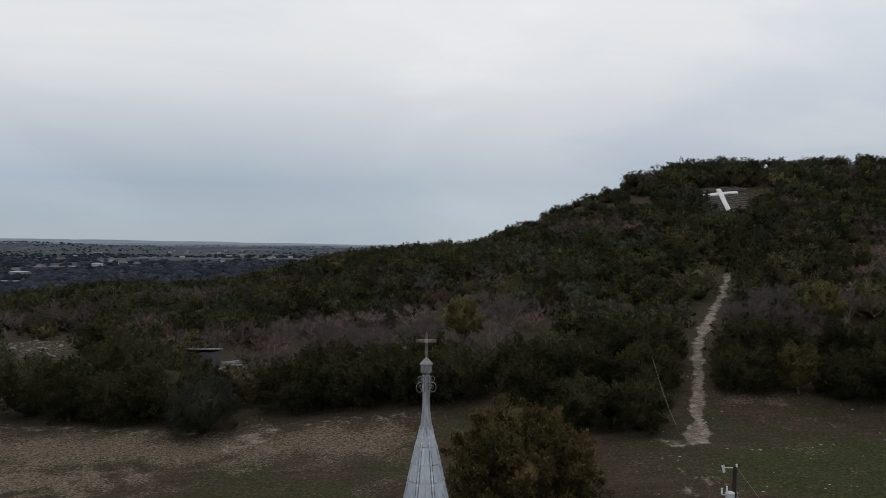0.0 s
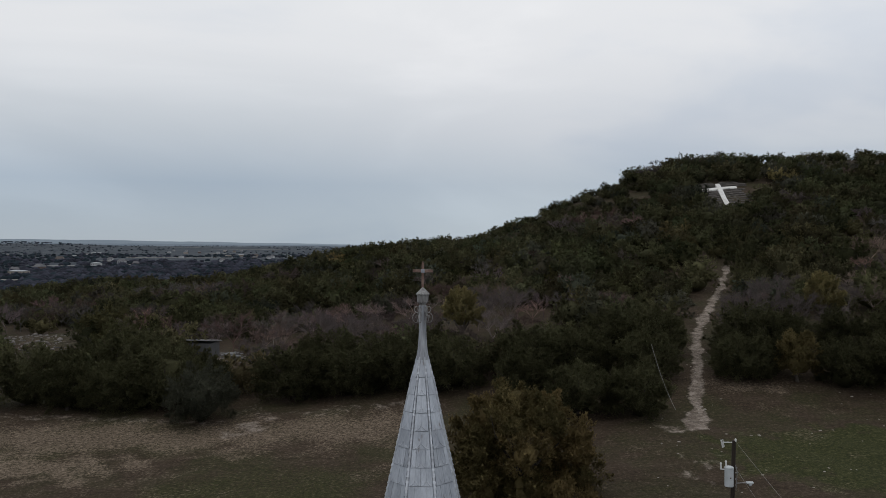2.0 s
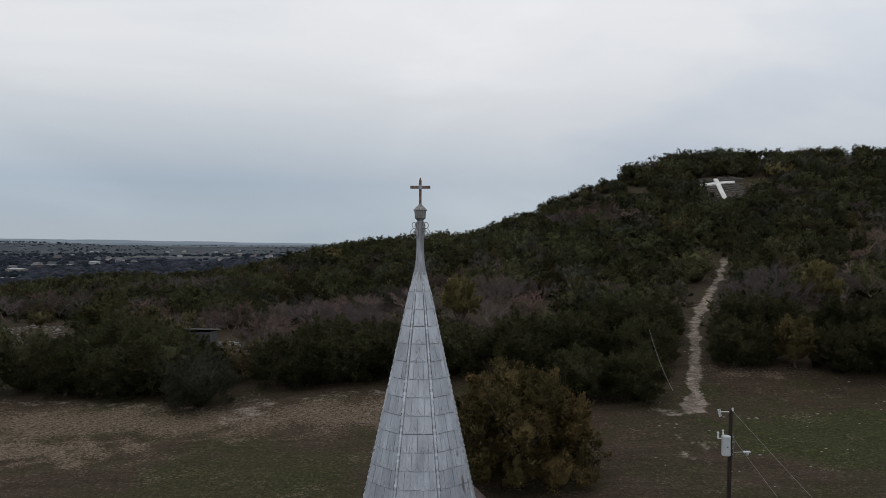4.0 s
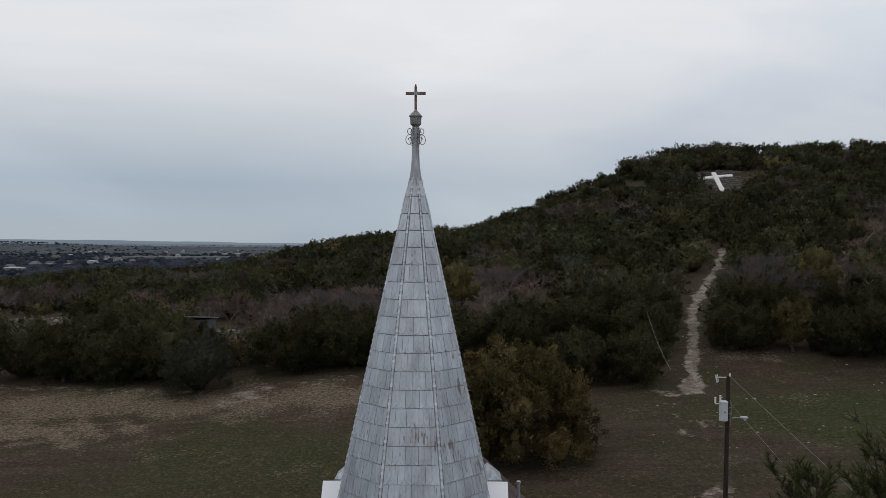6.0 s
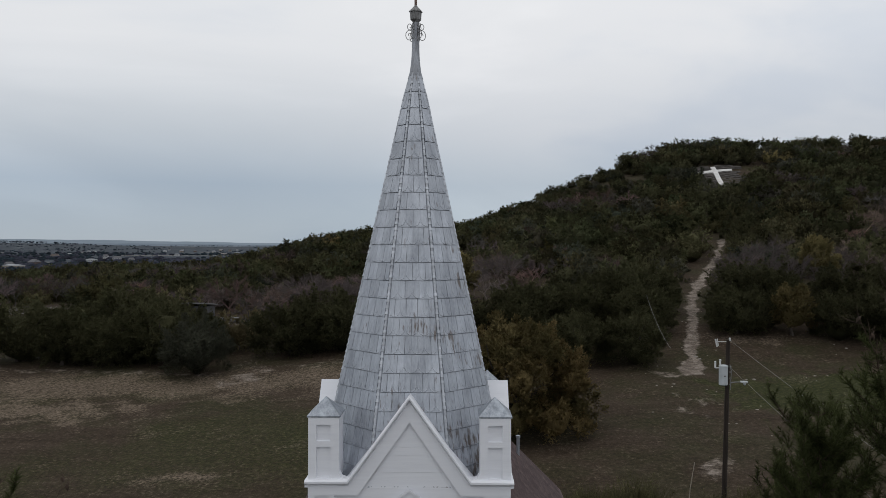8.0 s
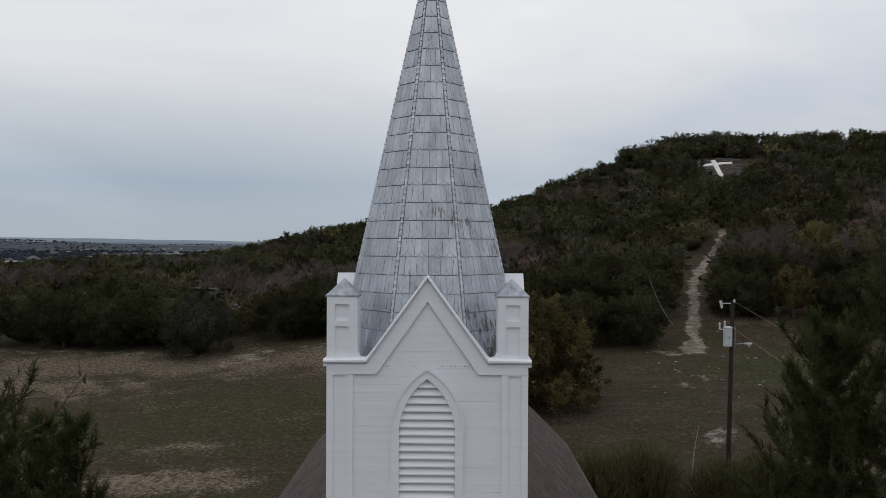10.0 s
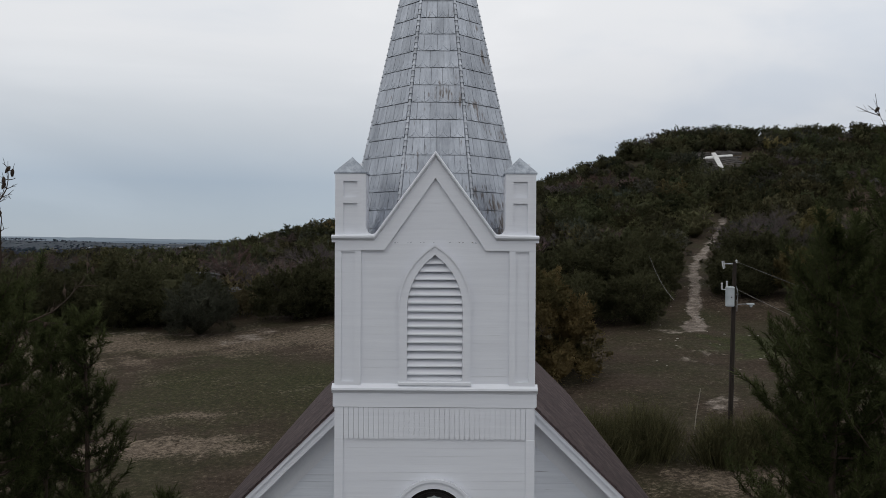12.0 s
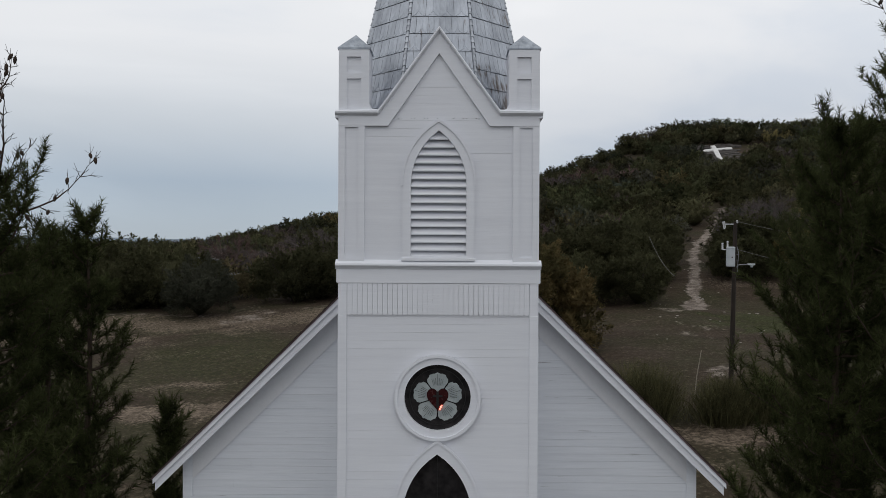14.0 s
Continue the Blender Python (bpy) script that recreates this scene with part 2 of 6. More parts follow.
def part(name, bm, mat, parent=None, label="", smooth=False):
    """A bmesh, or a finished mesh, as one object under its thing."""
    if isinstance(bm, bmesh.types.BMesh):
        bmesh.ops.recalc_face_normals(bm, faces=bm.faces)
        me = bpy.data.meshes.new(name)
        bm.to_mesh(me)
        bm.free()
        me.materials.append(mat)
        if smooth:
            me.polygons.foreach_set("use_smooth", np.ones(len(me.polygons), bool))
    else:
        me = bm
    ob = new(name, me)
    ob.parent = parent
    return tagged(ob, label)


def thing(name, at, label, category, group="", kind=""):
    ob = new(name)
    ob.empty_display_size = 0.2
    ob.matrix_basis = at if isinstance(at, Matrix) else Matrix.Translation(at)
    return tagged(ob, label, category, group, kind)


def box(bm, x0, x1, y0, y1, z0, z1, bevel=0.0):
    v = [bm.verts.new((x, y, z)) for x in (x0, x1) for y in (y0, y1) for z in (z0, z1)]
    fs = [bm.faces.new([v[i] for i in q]) for q in ((0, 1, 3, 2), (4, 6, 7, 5), (0, 4, 5, 1), (2, 3, 7, 6), (0, 2, 6, 4), (1, 5, 7, 3))]
    if bevel:
        es = list({e for f in fs for e in f.edges})
        bmesh.ops.bevel(bm, geom=es, offset=bevel, segments=1, affect="EDGES")
    return v


def plate(bm, outline, holes, y0, y1):
    """An upright plate in the xz plane, with openings through it, from y0 to y1."""
    for y, last in ((y0, False), (y1, True)):
        edges = []
        loops = []
        for loop in (outline, *holes):
            vs = [bm.verts.new((x, y, z)) for x, z in loop]
            edges += [bm.edges.new((a, b)) for a, b in zip(vs, vs[1:] + vs[:1])]
            loops.append(vs)
        bmesh.ops.triangle_fill(bm, use_beauty=True, use_dissolve=False, edges=edges)
        if last:
            for a, b in zip(first, loops):
                for i in range(len(a)):
                    j = (i + 1) % len(a)
                    bm.faces.new((a[i], a[j], b[j], b[i]))
        first = loops


def hexa(bm, quad_a, quad_b):
    """A solid between two quads of points."""
    a = [bm.verts.new(p) for p in quad_a]
    b = [bm.verts.new(p) for p in quad_b]
    bm.faces.new(a)
    bm.faces.new(b[::-1])
    for i in range(len(a)):
        j = (i + 1) % len(a)
        bm.faces.new((a[i], b[i], b[j], a[j]))


def tube(bm, points, radii, sides=8):
    """A tube along points, with a radius for each; closed at both ends."""
    pts = [Vector(p) for p in points]
    rings = []
    for i, p in enumerate(pts):
        way = (pts[min(i + 1, len(pts) - 1)] - pts[max(i - 1, 0)]).normalized()
        side = way.cross(Vector((0.3, 0.9, 0.2))).normalized()
        up = way.cross(side)
        r = radii[i] if isinstance(radii, (list, tuple)) else radii
        rings.append([bm.verts.new(p + r * (math.cos(a) * side + math.sin(a) * up)) for a in (2 * math.pi * k / sides for k in range(sides))])
    for a, b in zip(rings, rings[1:]):
        for k in range(sides):
            bm.faces.new((a[k], a[(k + 1) % sides], b[(k + 1) % sides], b[k]))
    bm.faces.new(rings[0][::-1])
    bm.faces.new(rings[-1])


def lathe(bm, profile, sides=12, centre=(0, 0), turn=0.0):
    """A solid of revolution from (radius, z) rows."""
    rings = []
    for r, z in profile:
        rings.append([bm.verts.new((centre[0] + r * math.cos(a), centre[1] + r * math.sin(a), z)) for a in (turn + 2 * math.pi * k / sides for k in range(sides))])
    for a, b in zip(rings, rings[1:]):
        for k in range(sides):
            bm.faces.new((a[k], a[(k + 1) % sides], b[(k + 1) % sides], b[k]))
    bm.faces.new(rings[0][::-1])
    bm.faces.new(rings[-1])


def arch(half, spring, rise, foot, steps=10):
    """The outline of a pointed arch in xz, from its left foot over the apex to its right foot."""
    r = (half * half + rise * rise) / (2 * half)
    right = [(half, foot)]
    for i in range(steps + 1):
        dz = rise * i / steps
        right.append((half - r + math.sqrt(max(r * r - dz * dz, 0)), spring + dz))
    right[-1] = (0.0, spring + rise)
    return [(-x, z) for x, z in right] + right[-2::-1]


def arch_half(half, spring, rise, z):
    """Half the width of that arch at height z (0 above the apex)."""
    if z <= spring:
        return half
    if z >= spring + rise:
        return 0.0
    r = (half * half + rise * rise) / (2 * half)
    return half - r + math.sqrt(r * r - (z - spring) ** 2)


def ring(radius, centre_z, n=40):
    return [(radius * math.cos(2 * math.pi * k / n), centre_z + radius * math.sin(2 * math.pi * k / n)) for k in range(n)]


def smooth(t):
    t = np.clip(t, 0, 1)
    return t * t * (3 - 2 * t)


# ---- ground ----
PLAIN = -8.0
TRAIL = [(22.7, 55.2), (24.2, 59.6), (25.2, 63.0), (26.7, 67.4), (28.2, 71.7), (30.1, 77.8), (32.5, 85.0), (35.8, 93.1), (39.7, 101.1), (44.7, 111.4), (49.5, 122.2), (51.5, 127.0)]


def ground(x, y):
    """The height of the ground."""
    x, y = np.asarray(x, float), np.asarray(y, float)
    z = -2.1 + 0.05 * (np.clip(x, -24, 20) + 16) + 0.068 * (np.clip(y, 8, 62) - 30)
    c = 4 + (np.clip(y, 0, 235) - 87) * 0.17
    s = 1 / (1 + np.exp(-np.clip((x - c) / (15.7 + 0.045 * np.clip(y - 90, 0, 140)), -40, 40)))
    z = z + 0.02 * np.clip(y - 62, 0, 160) + s * (43.5 * np.clip((y - 58) / 185, 0, 0.90) ** 1.5 + 2 * smooth((y - 58) / 16))
    z = z + 7.2 * np.exp(-((x + 26) / 30) ** 2 - ((y - 212) / 40) ** 2) + 1.7 * np.tanh((y - 189) / 9) * np.exp(-((x - 73) / 14) ** 2 - ((y - 189) / 22) ** 2)
    z = z + 2.2 * np.exp(-((x + 31) / 14) ** 2 - ((y - 89) / 11) ** 2) + 1.4 * np.exp(-((x + 63) / 18) ** 2 - ((y - 113) / 12) ** 2)
    z = z + 0.10 * np.sin(0.31 * x + 1.3) * np.sin(0.27 * y) + 0.05 * np.sin(0.83 * x + 0.6 * y)
    far = np.maximum(smooth((y - 222 - 0.05 * np.clip(x, 0, 140)) / 110), np.maximum(smooth((-x - 95) / 90), smooth((x - 230) / 150)))
    far = far * smooth((y + 10) / 60)
    plain = PLAIN + 8 * smooth((y - 1800) / 2500) + 0.6 * np.sin(x * 0.011 + 2) * np.sin(y * 0.008)
    plain = plain + 25 * np.exp(-((x + 1700) / 380) ** 2 - ((y - 3000) / 350) ** 2)
    return z * (1 - far) + plain * far


def trail_distance(x, y):
    x, y = np.asarray(x, float), np.asarray(y, float)
    best = np.full(np.broadcast(x, y).shape, 1e9)
    for (ax, ay), (bx, by) in zip(TRAIL, TRAIL[1:]):
        t = np.clip(((x - ax) * (bx - ax) + (y - ay) * (by - ay)) / ((bx - ax) ** 2 + (by - ay) ** 2), 0, 1)
        best = np.minimum(best, np.hypot(x - ax - t * (bx - ax), y - ay - t * (by - ay)))
    return best


def wood_edge(x):
    """Where the meadow ends and the wood begins."""
    x = np.asarray(x, float)
    return np.interp(x, [-70, -45, -21, -20, -19, -18, -2, 3, 7, 21, 25, 30, 36, 42, 60, 90], [69.5, 68, 64.5, 70, 70, 66, 67, 65, 60, 59, 68, 69, 66, 63.5, 64, 66])


def soft_noise(x, y, scale, seed):
    r = np.random.RandomState(seed)
    out = 0
    for _ in range(9):
        a, f, p = r.uniform(0, 2 * np.pi), scale * r.uniform(0.5, 2.2), r.uniform(0, 6.3, 2)
        out = out + np.sin((x * np.cos(a) + y * np.sin(a)) * f + p[0]) * np.sin((-x * np.sin(a) + y * np.cos(a)) * f + p[1])
    return out / 4.5


def axis(lo, hi, step, far_lo, far_hi, grow=1.16):
    a, d = [hi], step
    while a[-1] < far_hi:
        d *= grow
        a.append(min(a[-1] + d, far_hi))
    b, d = [lo], step
    while b[-1] > far_lo:
        d *= grow
        b.append(max(b[-1] - d, far_lo))
    return np.array(b[:0:-1] + list(np.arange(lo, hi, step)) + a)


gx, gy = axis(-62, 62, 0.62, -4600, 4600), axis(12, 130, 0.62, -400, 4900)
GX, GY = np.meshgrid(gx, gy)
GZ = ground(GX, GY)
nx, ny = len(gx), len(gy)
grid = np.arange(nx * ny).reshape(ny, nx)
quads = np.stack([grid[:-1, :-1], grid[:-1, 1:], grid[1:, 1:], grid[1:, :-1]], -1).reshape(-1, 4)

# what covers the ground: bare dirt (red), fresh grass (green), dry straw (blue)
edge_gap = wood_edge(GX) - GY
n1, n2, n3 = soft_noise(GX, GY, 0.35, 3), soft_noise(GX, GY, 1.3, 4), soft_noise(GX, GY, 0.12, 5)
td = trail_distance(GX, GY)
trail_half = 1.0 + 0.5 * smooth((64 - GY) / 7) + 0.45 * n1 + 0.35 * n2
dirt = 0.95 * smooth((trail_half - td) / 0.9)
dirt = np.maximum(dirt, 0.6 * smooth(0.8 - np.hypot((GX - 20.6 - 0.5 * (GY - 55)) / 3.4, (GY - 54.6) / 2.2) + 0.9 * n2))
dirt = np.maximum(dirt, 0.3 * smooth(1.1 - np.hypot((GX + 62) / 11, (GY - 110) / 7.0) + 0.4 * n2))
dirt = np.maximum(dirt, 0.6 * smooth(1.2 - np.hypot((GX + 29) / 5, (GY - 87) / 3.0) + 0.4 * n2))
dirt = np.maximum(dirt, 0.5 * smooth(1.0 - np.hypot((GX - 16.9 - 0.15 * (GY - 32)) / 1.7, (GY - 32.5) / 5.5) + 0.45 * n2 + 0.3 * soft_noise(GX, GY, 2.6, 9)))
dirt = np.maximum(dirt, 0.36 * smooth((2.8 - np.abs(edge_gap - 1.4)) / 2.6 + 0.3 * n1 + 0.3 * n2) * smooth((3 - GX) / 4) * smooth((GX + 70) / 12))
dirt = np.maximum(dirt, 0.7 * smooth(1.0 - np.hypot((GX + 18.2) / 3.4, (GY - 61) / 5.0) + 0.5 * n2))
dirt = np.maximum(dirt, 0.55 * smooth(0.9 - np.hypot((GX - 20.5) / 5.0, (GY - 46) / 12.0) + 0.8 * n2 - 0.3))
straw = 0.72 * smooth((9.5 - np.abs(66 - GY - 7.0)) / 9 + 0.35 * n1 + 0.25 * n2 - 0.1) * smooth((2 - GX) / 8)
straw = np.maximum(straw, smooth(1.2 - np.hypot((GX + 15.5) / 6.5, (GY - 29.0) / 2.2) + 0.55 * n2))
straw = np.maximum(straw, 0.8 * smooth(1.1 - np.hypot((GX + 16) / 3.5, (GY - 35.0) / 1.2) + 0.5 * n2))
straw = np.maximum(straw, 0.75 * smooth(1.1 - np.hypot((GX + 34) / 14, (GY - 51) / 5.0) + 0.7 * n2))
straw = np.maximum(straw, 0.8 * smooth(1.2 - np.hypot((GX - 14) / 6, (GY - 21) / 2.5) + 0.6 * n2))
straw = np.maximum(straw, 0.6 * smooth(1.1 - np.hypot((GX - 33) / 8, (GY - 66) / 2.4) + 0.6 * n2))
straw = np.maximum(straw, 0.35 * smooth(n1 * 0.8 + n2 * 0.7 - 0.1))
green = 1.4 * smooth(1.35 - np.hypot((GX - 38) / 16, (GY - 48) / 8.0) + 0.4 * n2)
green = np.maximum(green, 0.45 * smooth(1.2 - np.hypot((GX + 19) / 2.6, (GY - 36.5) / 1.4) + 0.4 * n2))
green = np.maximum(green, 0.5 * smooth(0.45 + n3 * 0.9 + 0.4 * n1) * smooth((2 - GX) / 10))
wooded = smooth((3 - edge_gap) / 4) * (GY > 40)
green, straw = green * (1 - wooded), straw * (1 - 0.7 * wooded)
far_field = smooth((GY - 320) / 200)
cover_rgb = np.stack([np.clip(dirt, 0, 1) * (1 - far_field), np.clip(green, 0, 1) * (1 - far_field), np.clip(straw, 0, 1) * (1 - far_field)], -1).reshape(-1, 3)


def ground_material():
    m = bpy.data.materials.new("meadow_and_woodland_soil")
    m.use_nodes = True
    nodes, links = m.node_tree.nodes, m.node_tree.links
    bsdf = nodes["Principled BSDF"]
    bsdf.inputs["Roughness"].default_value = 0.97
    bsdf.inputs["Specular IOR Level"].default_value = 0.1
    geo = nodes.new("ShaderNodeNewGeometry")
    att = nodes.new("ShaderNodeAttribute")
    att.attribute_name = "tone"
    sep = nodes.new("ShaderNodeSeparateColor")
    links.new(att.outputs["Color"], sep.inputs[0])

    def tex(scale, detail, rough=0.6):
        n = nodes.new("ShaderNodeTexNoise")
        n.inputs["Scale"].default_value, n.inputs["Detail"].default_value, n.inputs["Roughness"].default_value = scale, detail, rough
        links.new(geo.outputs["Position"], n.inputs["Vector"])
        return n.outputs["Fac"]

    def mix(fac, a, b):
        n = nodes.new("ShaderNodeMix")
        n.data_type = "RGBA"
        for i, v in ((0, fac), (6, a), (7, b)):
            links.new(v, n.inputs[i])
        return n.outputs[2]

    def two(fac, a, b, lo=0.35, hi=0.65):
        r = ramp(nodes, [(lo, a), (hi, b)], "LINEAR")
        links.new(fac, r.inputs[0])
        return r.outputs[0]

    def ragged(mask, amount, lo, hi, rough=1.6):
        n = nodes.new("ShaderNodeMath")
        n.operation = "MULTIPLY_ADD"
        links.new(amount, n.inputs[0])
        n.inputs[1].default_value = rough
        links.new(mask, n.inputs[2])
        r = ramp(nodes, [(lo, (0, 0, 0)), (hi, (1, 1, 1))], "EASE")
        sub = nodes.new("ShaderNodeMath")
        sub.operation = "SUBTRACT"
        links.new(n.outputs[0], sub.inputs[0])
        sub.inputs[1].default_value = rough / 2
        links.new(sub.outputs[0], r.inputs[0])
        return r.outputs[0]

    coarse = tex(3.6, 9, 0.84)
    fine, mid, wide = tex(4.5, 10, 0.8), tex(0.9, 8, 0.7), tex(0.02, 6)
    drawn = nodes.new("ShaderNodeMapping")
    drawn.inputs["Scale"].default_value = (0.22, 1.0, 1.0)
    links.new(geo.outputs["Position"], drawn.inputs[0])
    streak = nodes.new("ShaderNodeTexNoise")
    streak.inputs["Scale"].default_value, streak.inputs["Detail"].default_value, streak.inputs["Roughness"].default_value = 0.8, 9, 0.72
    links.new(drawn.outputs[0], streak.inputs["Vector"])
    drawn2 = nodes.new("ShaderNodeMapping")
    drawn2.inputs["Scale"].default_value = (0.35, 1.0, 1.0)
    links.new(geo.outputs["Position"], drawn2.inputs[0])
    straws = nodes.new("ShaderNodeTexNoise")
    straws.inputs["Scale"].default_value, straws.inputs["Detail"].default_value, straws.inputs["Roughness"].default_value = 2.2, 10, 0.78
    links.new(drawn2.outputs[0], straws.inputs["Vector"])
    base = two(coarse, (0.022, 0.0156, 0.0105), (0.050, 0.036, 0.0245), 0.40, 0.62)
    base = mix(two(streak.outputs["Fac"], (0.0, 0.0, 0.0), (0.9, 0.9, 0.9), 0.42, 0.66), base, two(coarse, (0.034, 0.0245, 0.0175), (0.086, 0.064, 0.046), 0.40, 0.64))
    base = mix(two(tex(0.13, 8, 0.68), (0.0, 0.0, 0.0), (0.6, 0.6, 0.6), 0.44, 0.62), base, two(coarse, (0.018, 0.021, 0.008), (0.042, 0.045, 0.018), 0.40, 0.62))
    base = mix(ragged(sep.outputs["Green"], fine, 0.18, 0.75), base, two(coarse, (0.015, 0.0175, 0.006), (0.050, 0.054, 0.019), 0.42, 0.6))
    base = mix(ragged(sep.outputs["Blue"], coarse, 0.1, 0.9, 3.2), base, two(coarse, (0.055, 0.042, 0.031), (0.215, 0.170, 0.128), 0.42, 0.62))
    base = mix(ragged(sep.outputs["Red"], mid, 0.25, 0.75, 1.2), base, mix(two(mid, (0, 0, 0), (1, 1, 1), 0.42, 0.6), two(coarse, (0.072, 0.057, 0.046), (0.165, 0.135, 0.112), 0.36, 0.64), two(coarse, (0.16, 0.135, 0.114), (0.32, 0.275, 0.24), 0.36, 0.64)))
    # the valley beyond the hill: fields and scrub, distance haze tinted into their colour
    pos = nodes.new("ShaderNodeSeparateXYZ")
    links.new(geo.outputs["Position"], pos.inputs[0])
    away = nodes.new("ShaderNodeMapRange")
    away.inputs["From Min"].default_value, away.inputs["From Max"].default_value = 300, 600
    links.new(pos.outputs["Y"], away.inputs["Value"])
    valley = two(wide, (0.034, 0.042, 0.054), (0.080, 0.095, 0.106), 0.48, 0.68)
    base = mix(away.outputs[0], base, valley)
    links.new(base, bsdf.inputs["Base Color"])
    b = nodes.new("ShaderNodeBump")
    b.inputs["Strength"].default_value, b.inputs["Distance"].default_value = 0.5, 0.12
    links.new(fine, b.inputs["Height"])
    links.new(b.outputs[0], bsdf.inputs["Normal"])
    return m


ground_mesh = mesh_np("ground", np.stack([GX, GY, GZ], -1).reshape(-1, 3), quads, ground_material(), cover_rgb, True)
tagged(new("ground", ground_mesh), "dry winter meadow with bare dirt patches rising to a wooded hill", "ground", kind="structure")

# low ridges at the far side of the valley, blue haze painted into their colour
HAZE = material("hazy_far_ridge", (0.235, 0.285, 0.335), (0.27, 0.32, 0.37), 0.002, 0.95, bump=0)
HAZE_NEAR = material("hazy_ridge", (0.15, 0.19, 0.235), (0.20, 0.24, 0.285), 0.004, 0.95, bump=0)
HAZE_PLAIN = material("hazy_far_plain", (0.13, 0.155, 0.185), (0.19, 0.215, 0.24), 0.01, 0.95, bump=0)
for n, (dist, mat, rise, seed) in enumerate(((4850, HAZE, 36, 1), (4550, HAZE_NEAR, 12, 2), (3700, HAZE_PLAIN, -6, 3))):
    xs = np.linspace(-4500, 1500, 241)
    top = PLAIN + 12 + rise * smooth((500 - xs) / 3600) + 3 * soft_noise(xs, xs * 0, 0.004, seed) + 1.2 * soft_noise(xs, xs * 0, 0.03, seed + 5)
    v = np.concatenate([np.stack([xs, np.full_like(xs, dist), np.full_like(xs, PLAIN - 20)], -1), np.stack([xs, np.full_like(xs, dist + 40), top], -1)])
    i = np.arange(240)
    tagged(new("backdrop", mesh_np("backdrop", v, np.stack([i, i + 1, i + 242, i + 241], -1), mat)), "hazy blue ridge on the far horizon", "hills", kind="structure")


# ---- church ----
W = 1.525            # half the tower's width
FACE = -W            # the tower's front
church = thing("church", Matrix.Translation((0.027, 0, 0)) @ Matrix.Rotation(radians(-1.0), 4, "Z"), "white wooden church with square tower and tall silver spire", "church")
GROUND_Z = -3.2

LOUVRE = dict(half=0.425, spring=8.06, rise=0.825)
DOOR = dict(half=0.53, spring=2.96, rise=0.965)
ROSE_Z, ROSE_R = 4.79, 0.51
GABLE_TOP, GABLE_FOOT, GABLE_HALF = 10.44, 9.10, 0.97
TOP = 9.12           # the tower's wall top

# tower walls
bm = bmesh.new()
plate(bm, [(-W, GROUND_Z), (W, GROUND_Z), (W, TOP), (GABLE_HALF, TOP), (0, GABLE_TOP - 0.06), (-GABLE_HALF, TOP), (-W, TOP)],
      [arch(LOUVRE["half"], LOUVRE["spring"], LOUVRE["rise"], 6.945), ring(ROSE_R, ROSE_Z),
       arch(DOOR["half"], DOOR["spring"], DOOR["rise"], 0.2)], FACE, FACE + 0.14)
tower = part("tower_wall", bm, PAINT, church)
bm = bmesh.new()
for sx in (-1, 1):
    hexa(bm, [(sx * W, FACE + 0.14, GROUND_Z), (sx * W, W, GROUND_Z), (sx * W, W, TOP), (sx * W, FACE + 0.14, TOP)],
         [(sx * (W - 0.14), FACE + 0.14, GROUND_Z), (sx * (W - 0.14), W, GROUND_Z), (sx * (W - 0.14), W, TOP), (sx * (W - 0.14), FACE + 0.14, TOP)])
box(bm, -W + 0.14, W - 0.14, W - 0.14, W, GROUND_Z, TOP)
part("tower_side_wall", bm, PAINT, church)
bm = bmesh.new()
box(bm, -W + 0.1, W - 0.1, FACE + 0.16, W - 0.1, TOP - 0.12, TOP - 0.06)
part("tower_deck", bm, PAINT_OLD, church)
# near-black sheet added to draw the unlit inside behind the openings
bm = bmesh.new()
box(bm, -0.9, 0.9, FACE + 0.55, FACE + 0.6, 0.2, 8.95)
part("inner_lining", bm, DARK_INSIDE, church)


def clapboards(z0, z1, exposure, limits, y, parent, mat, rng, proud=0.0085):
    """Rows of lapped boards; limits(z) gives the stretches of x that a row covers at that height."""
    z = z0
    while z < z1 - 0.01:
        top = min(z + exposure, z1)
        low, high = limits(z + 0.002), limits(top - 0.002)
        if len(low) == 2 and (low[1] == (0, 0)) != (high[1] == (0, 0)):
            low = high = low if high[1] == (0, 0) else high
        for (a, b), (c, d) in zip(low, high):
            if b - a < 0.03 and d - c < 0.03:
                continue
            joints = [0.0, 1.0]
            if b - a > 2.0 and rng.random() < 0.25:
                joints = [0.0, rng.uniform(0.25, 0.75), 1.0]
            for s, e in zip(joints, joints[1:]):
                m = 0.0006 if len(joints) > 2 else 0
                x0, x1, x2, x3 = a + (b - a) * s + m, a + (b - a) * e - m, c + (d - c) * s + m, c + (d - c) * e - m
                gap = proud * rng.choice((0.15, 0.25, 0.4, 0.6, 0.9, 1.5 if proud < 0.004 else 2.4))
                lip = 0.0075 + rng.uniform(-0.0006, 0.0006)
                bm = bmesh.new()
                hexa(bm, [(x0, y - lip, z + gap), (x1, y - lip, z + gap + rng.uniform(-0.4, 0.4) * gap), (x3, y - lip, top), (x2, y - lip, top)],
                     [(x0, y, z + gap), (x1, y, z + gap), (x3, y, top), (x2, y, top)])
                part("clapboard", bm, mat, parent)
        z += exposure


rng = random.Random(11)
SIDE = 1.135         # the field between the corner pilasters


def upper_limits(z):
    reach = SIDE if z < 8.95 else max(0.02, (10.08 - z) * (0.76 / (10.08 - 8.95)))
    gap = arch_half(0.5, LOUVRE["spring"], 0.9, z) if z > 6.85 else 0
    return [(-reach, -gap), (gap, reach)] if gap > 0.03 else [(-reach, reach), (0, 0)]


